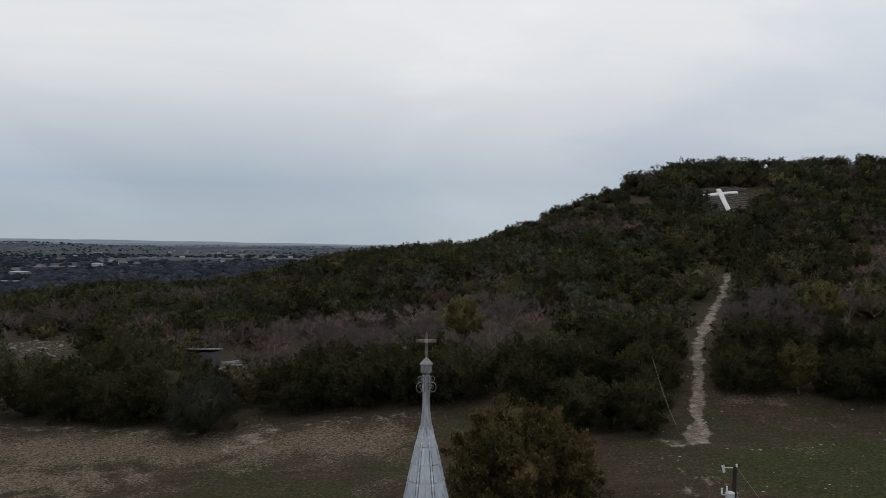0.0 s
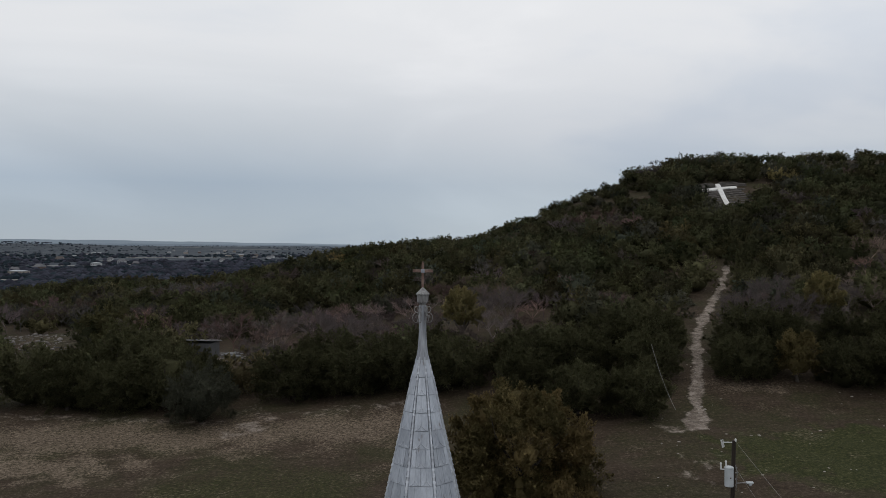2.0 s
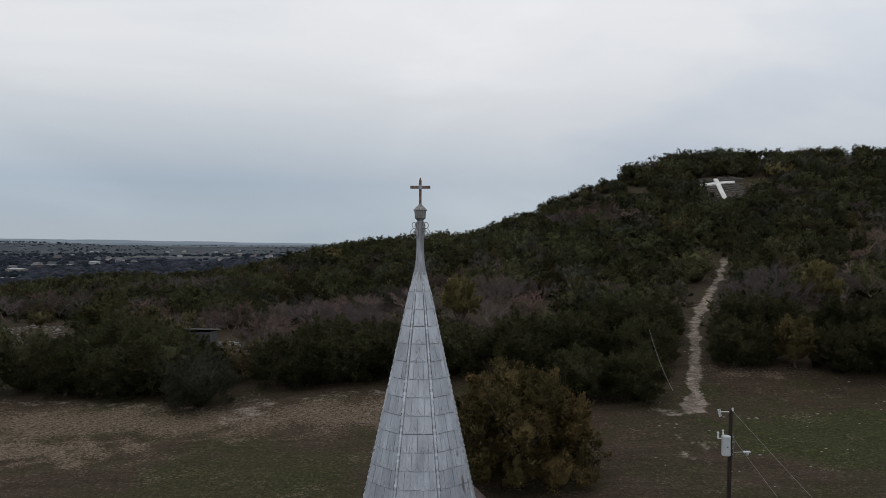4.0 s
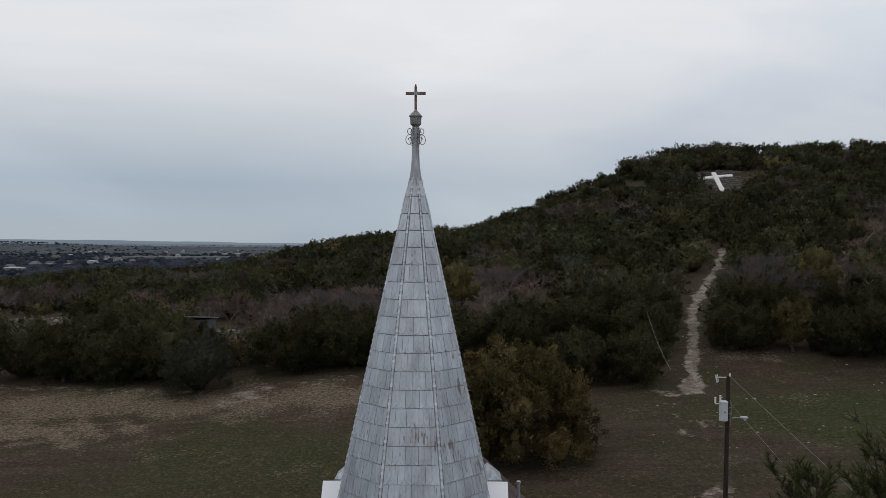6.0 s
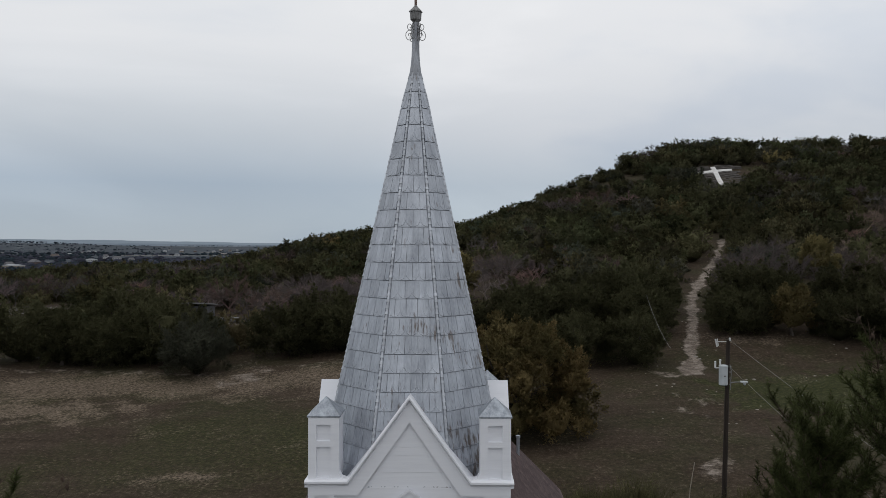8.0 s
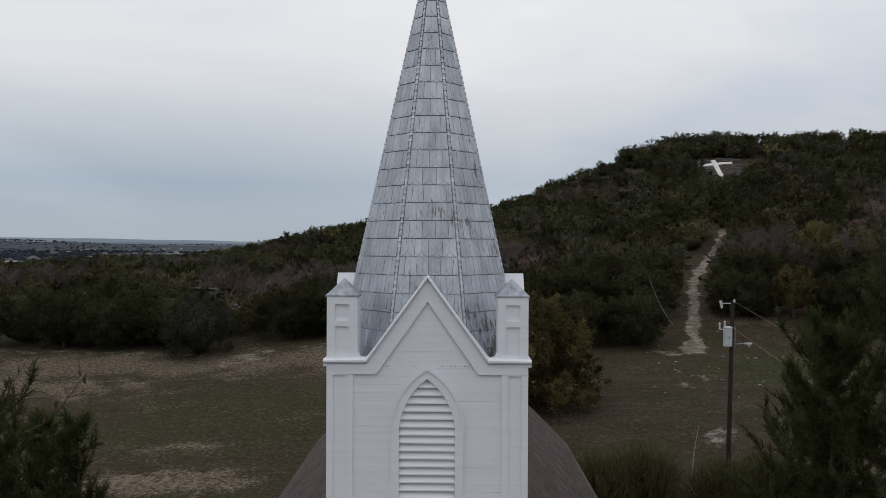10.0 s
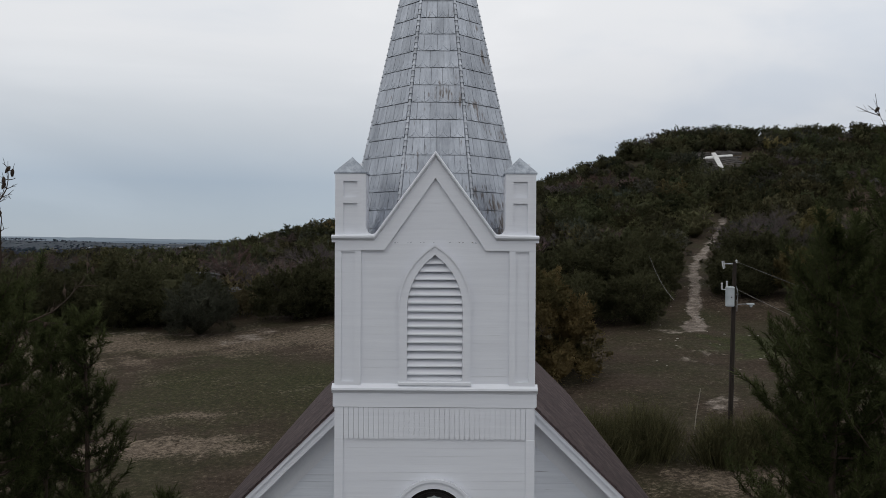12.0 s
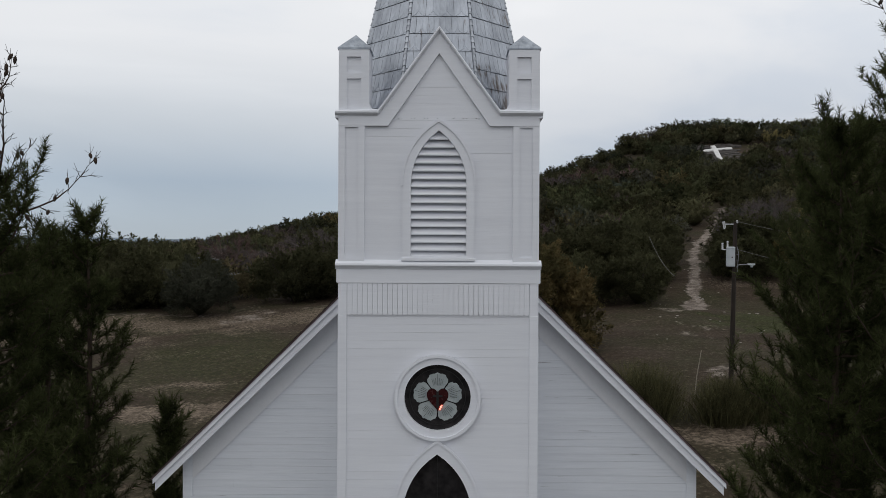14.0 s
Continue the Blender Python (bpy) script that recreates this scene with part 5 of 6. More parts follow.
r = np.random.RandomState(99)
xs, ys = np.meshgrid(np.arange(-150, 152, 4.9), np.arange(58, 262, 4.9))
xs, ys = xs + r.uniform(-2.1, 2.1, xs.shape), ys + r.uniform(-2.1, 2.1, ys.shape)
more = np.meshgrid(np.arange(-147, 152, 9.0), np.arange(152, 262, 9.0))
xs, ys = np.concatenate([xs.ravel(), more[0].ravel() + r.uniform(-4, 4, more[0].size)]), np.concatenate([ys.ravel(), more[1].ravel() + r.uniform(-4, 4, more[1].size)])
keep = (np.abs(xs - 0.2) < 0.60 * (ys + 14) + 4) & (ys > wood_edge(xs) + 5.5) & ~in_clearing(xs, ys)
keep &= (ys < 236 + 0.25 * np.clip(xs, 0, 140)) | (xs > 20)
xs, ys = xs[keep], ys[keep]
clear_of = np.ones(len(xs), bool)
for px, py, pr in placed:
    clear_of &= np.hypot(xs - px, ys - py) > pr
xs, ys = xs[clear_of], ys[clear_of]
mood = soft_noise(xs, ys, 0.06, 21) + 0.5 * soft_noise(xs, ys, 0.25, 22)
mood += 1.1 * np.exp(-((xs + 13) / 17) ** 2 - ((ys - 103) / 21) ** 2)
chance = r.uniform(0, 1, len(xs))
kind = np.where(mood + 0.9 * (chance - 0.5) > 0.34, 1, 0)
kind[(kind == 1) & (ys > 183) & (r.uniform(0, 1, len(xs)) < np.where(xs < 60, 1.0, 0.75))] = 0
kind[(kind == 1) & (r.uniform(0, 1, len(xs)) < 0.35)] = 2
kind[(kind == 0) & (r.uniform(0, 1, len(xs)) < 0.10)] = 3
kind[(kind == 0) & (r.uniform(0, 1, len(xs)) < 0.005)] = 4
kind[((kind == 1) | (kind == 2)) & (ys < wood_edge(xs) + 10) & (xs > 4)] = 0
thin_out = ((kind == 1) | (kind == 2)) & (r.uniform(0, 1, len(xs)) < 0.28)
xs, ys, kind = xs[~thin_out], ys[~thin_out], kind[~thin_out]
zs = ground(xs, ys)
for code, (name, mat, form, label) in enumerate((("juniper_wood", LEAF_JUNIPER, "leaf", "dense dark green juniper wood covering the hill"), ("bare_wood", TWIG, "bare", "leafless grey-brown trees among the wood"),
                                                 ("reddish_wood", TWIG_RED, "bare", "leafless reddish-brown trees among the wood"), ("olive_wood", LEAF_OLIVE, "leaf", "greyish olive evergreens among the wood"),
                                                 ("yellow_wood", LEAF_YELLOW, "leaf", "scattered yellowing trees among the wood"))):
    allv, allf, alln, tones, base = [], [], [], [], 0
    for near in (True, False):
        pick = np.nonzero((kind == code) & ((ys < 128) == near))[0]
        which = r.randint(0, 6, len(pick))
        for k in range(6):
            tvv, tff, tnn, ttt = clump_template(300 + 20 * code + k + 10 * near, form, near)
            ids = pick[which == k]
            n = len(ids)
            if not n:
                continue
            high = np.where(ys[ids] > 165, r.uniform(3.6, 5.2, n), r.uniform(2.9, 6.0, n)) ** (0.8 if form == "bare" else 1.0) * (1.6 if form == "bare" else 1.0) * np.where((ys[ids] > 205) & (xs[ids] > 88), 0.72, np.where((ys[ids] > 185) & (xs[ids] < 58) & (xs[ids] > 4), 0.64, np.where((ys[ids] > 200) & (xs[ids] > 55), 1.12, 1.0)))
            wide = high * r.uniform(0.85, 1.2, n)
            a = r.uniform(0, 6.28, n)
            x = (np.cos(a)[:, None] * tvv[:, 0] - np.sin(a)[:, None] * tvv[:, 1]) * wide[:, None] + xs[ids][:, None]
            y = (np.sin(a)[:, None] * tvv[:, 0] + np.cos(a)[:, None] * tvv[:, 1]) * wide[:, None] + ys[ids][:, None]
            z = tvv[:, 2] * high[:, None] + zs[ids][:, None] - 0.2
            allv.append(np.stack([x, y, z], -1).reshape(-1, 3))
            if tnn is not None:
                alln.append(np.stack([np.cos(a)[:, None] * tnn[:, 0] - np.sin(a)[:, None] * tnn[:, 1], np.sin(a)[:, None] * tnn[:, 0] + np.cos(a)[:, None] * tnn[:, 1], np.ones((n, 1)) * tnn[:, 2]], -1).reshape(-1, 3))
            allf.append((tff[None] + (np.arange(n) * len(tvv))[:, None, None] + base).reshape(-1, 3))
            t = r.uniform(0.5, 1.5, (n, 1)) * (1.15 if form == "bare" else 1.0) * (1.0 if near else 0.8 if form == "bare" else 0.9) * (1 + 0.06 * r.normal(size=(n, 3)) * np.array([1, 0.4, 0.6]))
            tones.append((t[:, None] * ttt[None]).reshape(-1, 3))
            base += n * len(tvv)
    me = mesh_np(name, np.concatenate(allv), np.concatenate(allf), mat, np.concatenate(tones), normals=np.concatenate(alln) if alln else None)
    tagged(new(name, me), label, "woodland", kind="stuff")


# ---- pines beside the church ----
def needle_tufts(r, axes, per, length):
    """Brushes of needles: axes is a list of (point, direction)."""
    p = np.repeat(np.array([a[0] for a in axes]), per, 0)
    d = np.repeat(unit(np.array([a[1] for a in axes])), per, 0)
    n = len(p)
    way = unit(d * r.uniform(0.4, 1.0, (n, 1)) + 0.8 * unit(r.normal(size=(n, 3))) + np.array([0, 0, 0.2]))
    p = p + d * r.uniform(-0.28, 0.04, (n, 1))
    ln = length * r.uniform(0.65, 1.15, (n, 1))
    side = unit(np.cross(way, r.normal(size=(n, 3)))) * 0.0080
    v = np.stack([p - side, p + side, p + way * ln + np.array([0, 0, -0.01])], 1).reshape(-1, 3)
    tone = np.repeat(np.repeat(r.uniform(0.7, 1.35, (len(axes), 1)), per, 0), 3, 0) * np.array([[1.0, 1.0, 1.0]])
    return v, np.arange(n * 3).reshape(-1, 3), tone


def pine(seed, height, radius, first, label, lean=(0.0, 0.0), sparse=1.0, peak=0.5, bare=0.0):
    r = np.random.RandomState(seed)
    ob = thing("pine_tree", (0, 0, 0), label, "tree", "pines beside the church")
    stem = lambda z: np.array([lean[0] * (z / height) ** 1.5 + 0.06 * np.sin(z * 0.9 + seed), lean[1] * (z / height) ** 1.5 + 0.06 * np.cos(z * 0.7), z])
    bm = bmesh.new()
    steps = np.linspace(-0.3, height * 0.985, 14)
    tube(bm, [tuple(stem(max(z, 0)) if z > 0 else (0, 0, z)) for z in steps], [float(0.0105 * height * (1 - 0.93 * max(z, 0) / height) + 0.008) for z in steps], 8)
    part("trunk", bm, PINE_BARK, ob)
    bm = bmesh.new()
    axes = []
    z = first
    while z < height - bare:
        t = (z - first) / (height - first)
        reach0 = radius * r.uniform(0.62, 1.15) * (1 - t) ** peak * (0.75 + 0.25 * min(1, t / 0.15)) + 0.10
        for k in range(r.randint(4, 7)):
            a = r.uniform(0, 2 * np.pi)
            reach = reach0 * r.uniform(0.55, 1.15)
            base = stem(z)
            rise = r.uniform(0.05, 0.35) + 0.5 * t
            pts = []
            for s in np.linspace(0, 1, 6):
                pts.append(base + np.array([np.cos(a) * reach * s, np.sin(a) * reach * s, reach * (rise * s - 0.35 * s * (1 - s) + 0.25 * s ** 3)]) + 0.03 * reach * r.normal(size=3) * s)
            tube(bm, [tuple(p) for p in pts], [float(0.03 * (1 - 0.8 * s) * (0.4 + 0.6 * reach / radius)) for s in np.linspace(0, 1, 6)], 4)
            nsub = max(5, int((4 + reach * 7.5) * sparse))
            for _ in range(nsub):
                s = r.uniform(0.1, 1.0)
                i = min(int(s * 5), 4)
                o = pts[i] + (pts[i + 1] - pts[i]) * (s * 5 - i)
                d = unit(pts[i + 1] - pts[i]) * 0.6 + 0.75 * unit(r.normal(size=3)) + np.array([0, 0, 0.6])
                d = unit(d)
                ln = r.uniform(0.12, 0.5) * (0.6 + 0.4 * reach / radius)
                tip = o + d * ln
                if ln > 0.32:
                    tube(bm, [tuple(o), tuple(tip)], [0.008, 0.004], 3)
                axes.append((tip, d))
                if ln > 0.25:
                    axes.append((o + d * ln * 0.55, d))
            axes.append((pts[-1], pts[-1] - pts[-2]))
        z += r.uniform(0.20, 0.34)
    if not bare:
        axes.append((stem(height), np.array([0, 0, 1.0])))
    part("branchwork", bm, PINE_BARK, ob)
    v, f, tone = needle_tufts(r, axes, 28, 0.165)
    part("foliage", mesh_np("foliage", v, f, NEEDLE, tone), NEEDLE, ob, "long dark green needles in tufts")
    return ob


def dead_limb(ob, seed, start, way, length, cones):
    """A bare limb with crooked twigs and old cones."""
    r = np.random.RandomState(seed)
    bm = bmesh.new()
    p, d = np.array(start, float), unit(np.array(way, float))
    pts = [p]
    for _ in range(6):
        d = unit(d + 0.22 * r.normal(size=3) + np.array([0, 0, 0.10]))
        p = p + d * length / 6
        pts.append(p)
    tube(bm, [tuple(q) for q in pts], [float(0.022 * (1 - 0.85 * k / 6)) for k in range(7)], 6)
    ends = []
    for k in range(1, 7):
        for _ in range(3):
            d2 = unit(unit(pts[k] - pts[k - 1]) + 0.8 * r.normal(size=3) + np.array([0, 0, 0.35]))
            ln = length * r.uniform(0.10, 0.24)
            mid = pts[k] + d2 * ln * 0.5 + 0.02 * r.normal(size=3)
            tip = pts[k] + d2 * ln + np.array([0, 0, 0.03])
            tube(bm, [tuple(pts[k]), tuple(mid), tuple(tip)], [0.008, 0.006, 0.003], 4)
            for _ in range(2):
                d3 = unit(d2 + 0.7 * r.normal(size=3))
                tube(bm, [tuple(mid), tuple(mid + d3 * ln * 0.4)], [0.004, 0.002], 3)
            ends.append((mid, d2))
    limb = part("dead_limb", bm, PINE_BARK, ob, "bare dead limb")
    for k in range(cones):
        q, d2 = ends[r.randint(len(ends))]
        bm = bmesh.new()
        h = r.uniform(0.055, 0.085)
        lathe(bm, [(0.005, -h), (0.026, -h * 0.55), (0.033, -h * 0.1), (0.026, h * 0.4), (0.006, h * 0.75)], 7)
        for vv in bm.verts:
            vv.co.x *= 1 + 0.12 * math.sin(40 * vv.co.z)
        bmesh.ops.rotate(bm, verts=bm.verts, matrix=Matrix.Rotation(r.uniform(-0.8, 0.8), 3, "Y"))
        bmesh.ops.translate(bm, verts=bm.verts, vec=Vector((q[0], q[1], q[2] - h * 0.4)))
        part("cone", bm, PINE_BARK, limb)


def set_down(ob, x, y):
    ob.matrix_basis = Matrix.Translation((x, y, float(ground(x, y)) - 0.05))


right_a = pine(61, 13.2, 2.5, 2.6, "tall dark green pine with a bare dead top beside the church", (0.0, 0.0), 0.8)
set_down(right_a, 8.7, 0.6)
right_b = pine(62, 11.75, 1.9, 2.2, "dense dark green pine with long needles beside the church", (0.1, 0.1), 1.5, 0.38)
set_down(right_b, 7.4, 0.9)
right_c = pine(67, 11.4, 1.6, 2.0, "dark green pine standing behind another pine", (0.0, 0.0), 0.95, 0.3)
set_down(right_c, 9.65, 5.6)
dead_limb(right_a, 5, (-0.2, 0.0, 12.0), (-0.35, 0.05, 1.0), 1.9, 5)
dead_limb(right_a, 6, (-0.1, 0.1, 12.6), (0.25, 0.1, 1.0), 1.8, 4)
left_a = pine(63, 11.8, 1.9, 1.2, "dark green pine with dead cone-bearing limbs beside the church", (0.35, 0.0), 1.25, 0.36, 0.45)
set_down(left_a, -7.75, -0.3)
left_b = pine(64, 10.75, 1.1, 1.0, "slender dark green pine beside the church", (0.2, 0.0), 0.85, 0.42)
set_down(left_b, -6.65, 1.0)
left_d = pine(68, 10.5, 1.7, 1.0, "broad dark green pine beside the church", (0.0, 0.0), 1.0)
set_down(left_d, -7.9, 2.4)
left_c = pine(65, 6.9, 0.5, 1.0, "small young pine beside the church", (0.0, 0.0), 1.0, 0.45)
set_down(left_c, -5.45, 2.2)
dead_limb(left_a, 7, (0.34, 0.0, 11.5), (-0.12, 0.0, 1.0), 1.6, 3)
dead_limb(left_a, 8, (0.12, 0.0, 12.7), (0.55, 0.05, 0.62), 0.95, 6)
dead_limb(left_a, 9, (0.3, 0.0, 11.3), (0.72, 0.0, 0.5), 0.95, 5)
dead_limb(left_a, 10, (0.5, -0.1, 10.75), (0.75, 0.0, 0.8), 1.7, 8)


# ---- broom shrubs behind the church ----
def broom(seed, width, height, count):
    r = np.random.RandomState(seed)
    ob = thing("shrub", (0, 0, 0), "tall upright broom-like green shrub behind the church", "shrub", "shrubs behind the church")
    p = np.stack([r.normal(0, width * 0.23, count), r.normal(0, width * 0.2, count), np.zeros(count)], -1)
    d = unit(p * np.array([0.35, 0.35, 0]) / width * 2.2 + np.array([0, 0, 1.0]) + 0.16 * r.normal(size=(count, 3)))
    ln = height * r.uniform(0.45, 1.0, (count, 1)) * np.exp(-0.25 * (np.hypot(p[:, :1], p[:, 1:2]) / (width * 0.4)) ** 2)
    side = unit(np.cross(d, r.normal(size=(count, 3)))) * 0.011
    mid = p + d * ln * 0.6
    tip = p + unit(d + 0.12 * r.normal(size=(count, 3))) * ln
    v = np.stack([p - side * 0.6, p + side * 0.6, mid + side, mid - side, tip], 1).reshape(-1, 3)
    k = np.arange(count)[:, None] * 5
    f = np.concatenate([k + np.array([[0, 1, 2]]), k + np.array([[0, 2, 3]]), k + np.array([[3, 2, 4]])])
    tone = np.repeat(r.uniform(0.7, 1.3, (count, 1)), 5, 0) * np.ones((1, 3))
    sprig, sf, _ = leaf_faces(r, np.array([(q[0], q[1], q[2], 0.12, 0.2) for q in (p + d * ln * r.uniform(0.35, 0.95, (count, 1)))[::3]]), count * 4, 0.075, 0.5)
    v2, f2 = join_tri_quads([(v, f), (sprig, sf)])
    t2 = np.ones((len(v2), 3))
    t2[:len(v)] = tone
    part("foliage", mesh_np("foliage", v2, f2, BROOM, t2), BROOM, ob)
    return ob


for k, (x, y, w, h) in enumerate(((7.7, 23.4, 3.0, 3.1), (10.0, 24.2, 3.0, 3.3), (13.4, 22.6, 2.2, 2.7), (15.4, 22.8, 2.6, 2.9), (17.3, 21.5, 2.2, 2.2))):
    b = broom(80 + k, w, h, 1900)
    set_down(b, x, y)

# ---- utility pole ----
PX, PY = 14.30, 23.9
pole = thing("utility_pole", (PX, PY, float(ground(PX, PY))), "dark wooden utility pole with a grey transformer and lamp arm", "utility pole")
g0 = float(ground(PX, PY))
bm = bmesh.new()
tube(bm, [(-0.2, 0, -0.3), (-0.1, 0, 4), (0.0, 0, 8.25 - g0)], [0.125, 0.11, 0.09], 12)
part("post", bm, POLE, pole)
tz = 6.13 - g0
bm = bmesh.new()
lathe(bm, [(0.19, tz), (0.205, tz + 0.02), (0.205, tz + 0.86), (0.215, tz + 0.87), (0.215, tz + 0.91), (0.15, tz + 0.95)], 18, centre=(-0.31, -0.24))
tank = part("transformer", bm, TANK, pole, "grey enamelled transformer tank")
bm = bmesh.new()
box(bm, -0.34, -0.28, -0.455, -0.444, tz + 0.42, tz + 0.47)
part("plate", bm, RUST, tank)
for dx in (-0.7, -0.46):
    bm = bmesh.new()
    zt = tz + (0.95 if dx > -0.5 else 0.86)
    prof = [(0.03, zt - 0.06)]
    for i in range(4):
        prof += [(0.05, zt + 0.05 * i), (0.032, zt + 0.05 * i + 0.025)]
    lathe(bm, prof + [(0.045, zt + 0.2), (0.055, zt + 0.23), (0.03, zt + 0.27)], 10, centre=(dx, -0.24))
    if dx < -0.5:
        box(bm, -0.7, -0.5, -0.26, -0.22, zt - 0.07, zt - 0.03)
    part("bushing", bm, PORCELAIN, tank, "pale porcelain insulator")
bm = bmesh.new()
zc = 8.12 - g0
box(bm, -0.58, -0.06, -0.02, 0.02, zc + 0.02, zc + 0.06)
tube(bm, [(-0.54, -0.03, zc - 0.2), (-0.62, -0.03, zc + 0.16)], 0.036, 8)
tube(bm, [(-0.48, -0.03, zc - 0.16), (-0.54, -0.03, zc + 0.18)], 0.022, 8)
part("fuse_cutout", bm, PORCELAIN, pole, "pale porcelain fuse cutout on a bracket")
bm = bmesh.new()
lathe(bm, [(0.03, 8.2 - g0), (0.06, 8.24 - g0), (0.035, 8.28 - g0), (0.055, 8.31 - g0), (0.02, 8.36 - g0)], 8, centre=(0.06, -0.06))
part("insulator", bm, PORCELAIN, pole)
bm = bmesh.new()
za = 6.22 - g0
tube(bm, [(0.0, 0, za - 0.2), (0.16, 0, za - 0.02), (0.42, 0, za), (0.64, 0, za)], 0.022, 6)
arm = part("lamp_arm", bm, STEEL, pole, "short steel lamp arm")
bm = bmesh.new()
box(bm, 0.60, 0.94, -0.08, 0.08, za - 0.03, za + 0.05, 0.015)
lathe(bm, [(0.05, za - 0.14), (0.085, za - 0.05), (0.085, za - 0.031)], 10, centre=(0.80, 0))
part("lamp_head", bm, TANK, arm, "grey street lamp head")
bm = bmesh.new()
for dz, x in ((1.3, 0.10), (1.05, 0.11), (0.75, 0.10)):
    box(bm, 0.0, x + 0.06, -0.03, 0.03, tz + dz - 0.5, tz + dz - 0.46)
tube(bm, [(0.08, -0.1, tz - 0.25), (0.09, -0.1, tz + 0.2), (0.13, -0.1, tz + 0.6), (0.05, -0.1, tz + 0.95)], 0.018, 6)
part("conduit", bm, STEEL, pole)


def hanging(name, a, b, sag, radius, label, cat="cable"):
    bm = bmesh.new()
    a, b = Vector(a), Vector(b)
    pts = [a.lerp(b, s) - Vector((0, 0, sag * 4 * s * (1 - s))) for s in (k / 16 for k in range(17))]
    tube(bm, pts, radius, 5)
    return tagged(part(name, bm, WIRE), label, cat)


tagged(hanging("overhead_cable", (PX - 0.02, PY - 0.06, 8.3), (10.9, -12.0, 5.5), 0.15, 0.0055, "thin overhead cable strung from the utility pole"), group="overhead cables")
tagged(hanging("overhead_cable", (PX + 0.06, PY - 0.06, 6.95), (9.2, -12.0, 5.2), 0.1, 0.0055, "thin overhead cable strung from the utility pole"), group="overhead cables")
tagged(hanging("guy_cable", (20.7, 62.6, 7.9), (18.6, 47.6, 4.7), 0.45, 0.012, "pale slack cable slanting down before the wood"), group="overhead cables")
bm = bmesh.new()
gz = float(ground(13.3, 26.0))
tube(bm, [(13.05, 26.0, gz - 0.15), (13.2, 26.0, gz + 1.4), (13.4, 25.95, gz + 2.7)], [0.025, 0.022, 0.015], 6)
tagged(part("stake", bm, STRAW), "thin leaning wooden stake in the meadow", "stake")


# ---- the white cross on the hillside, with stone terraces ----
def on_slope(x, y, lift):
    return Vector((x, y, float(ground(x, y)) + lift))


DRIFT = -0.175        # how far the cross runs aside per metre downhill
cross = thing("hillside_cross", (0, 0, 0), "large white concrete cross laid flat on a wooded hillside", "cross")
for name, x0, x1, y0, y1 in (("shaft", -0.6, 0.6, 182.3, 197.5), ("arm", -4.5, -0.62, 193.0, 194.3), ("arm", 0.62, 4.5, 193.0, 194.3)):
    n = max(2, int((y1 - y0) / 1.6))
    for k in range(n):
        ya, yb = y0 + (y1 - y0) * k / n, y0 + (y1 - y0) * (k + 1) / n - 0.03
        da, db = (CROSS_AT[1] - ya) * DRIFT + CROSS_AT[0], (CROSS_AT[1] - yb) * DRIFT + CROSS_AT[0]
        bm = bmesh.new()
        hexa(bm, [on_slope(x0 + da, ya, 0.3), on_slope(x1 + da, ya, 0.3), on_slope(x1 + db, yb, 0.3), on_slope(x0 + db, yb, 0.3)],
             [on_slope(x0 + da, ya, -0.3), on_slope(x1 + da, ya, -0.3), on_slope(x1 + db, yb, -0.3), on_slope(x0 + db, yb, -0.3)])
        part("slab", bm, CROSS_WHITE, cross)
rng = random.Random(31)
terraces = thing("stone_terraces", (0, 0, 0), "low grey stone terrace walls on the hillside round the cross", "terrace")
for k in range(17):
    y = 177.5 + k * 1.3
    d = (CROSS_AT[1] - y) * DRIFT + CROSS_AT[0]
    for a, b in ((-6.2 + rng.uniform(0, 0.8), -0.75), (0.75, 6.0 + rng.uniform(-0.8, 2.2))):
        if 192.0 < y < 194.8:
            continue
        x = a
        while x < b - 0.3:
            w = min(rng.uniform(0.6, 1.6), b - x)
            h = 0.2 + rng.uniform(-0.06, 0.1)
            bm = bmesh.new()
            p, q = x + d, x + w - 0.04 + d
            hexa(bm, [on_slope(p, y, h), on_slope(q, y, h), on_slope(q, y + 0.7, h + 0.05), on_slope(p, y + 0.7, h + 0.05)],
                 [on_slope(p, y, -0.3), on_slope(q, y, -0.3), on_slope(q, y + 0.7, -0.3), on_slope(p, y + 0.7, -0.3)])
            part("stone", bm, TERRACE, terraces)
            x += w


# ---- shed in the clearing, pale stones ----
SHED_WALL = material("grey_board_wall", (0.05, 0.052, 0.055), (0.10, 0.10, 0.105), 2.0, 0.9, 0, 0.3, 20, (4, 4, 0.5))
SHED_ROOF = material("pale_sheet_metal", (0.14, 0.142, 0.145), (0.24, 0.242, 0.245), 1.5, 0.6, 0.2, 0.1, 20)
sz = float(ground(-30.5, 87.5)) - 0.45
shed = thing("shed", Matrix.Translation((-30.6, 87.6, sz)) @ Matrix.Rotation(radians(-8), 4, "Z"), "small grey board shed with a pale sheet-metal roof", "shed")
bm = bmesh.new()
box(bm, -1.6, 1.6, -1.3, 1.3, -0.4, 2.25)
part("wall", bm, SHED_WALL, shed)
bm = bmesh.new()
hexa(bm, [(-1.85, -1.6, 2.62), (1.85, -1.6, 2.62), (1.85, 1.6, 2.26), (-1.85, 1.6, 2.26)], [(-1.85, -1.6, 2.76), (1.85, -1.6, 2.76), (1.85, 1.6, 2.40), (-1.85, 1.6, 2.40)])
part("roof", bm, SHED_ROOF, shed, "pale sheet-metal roof")
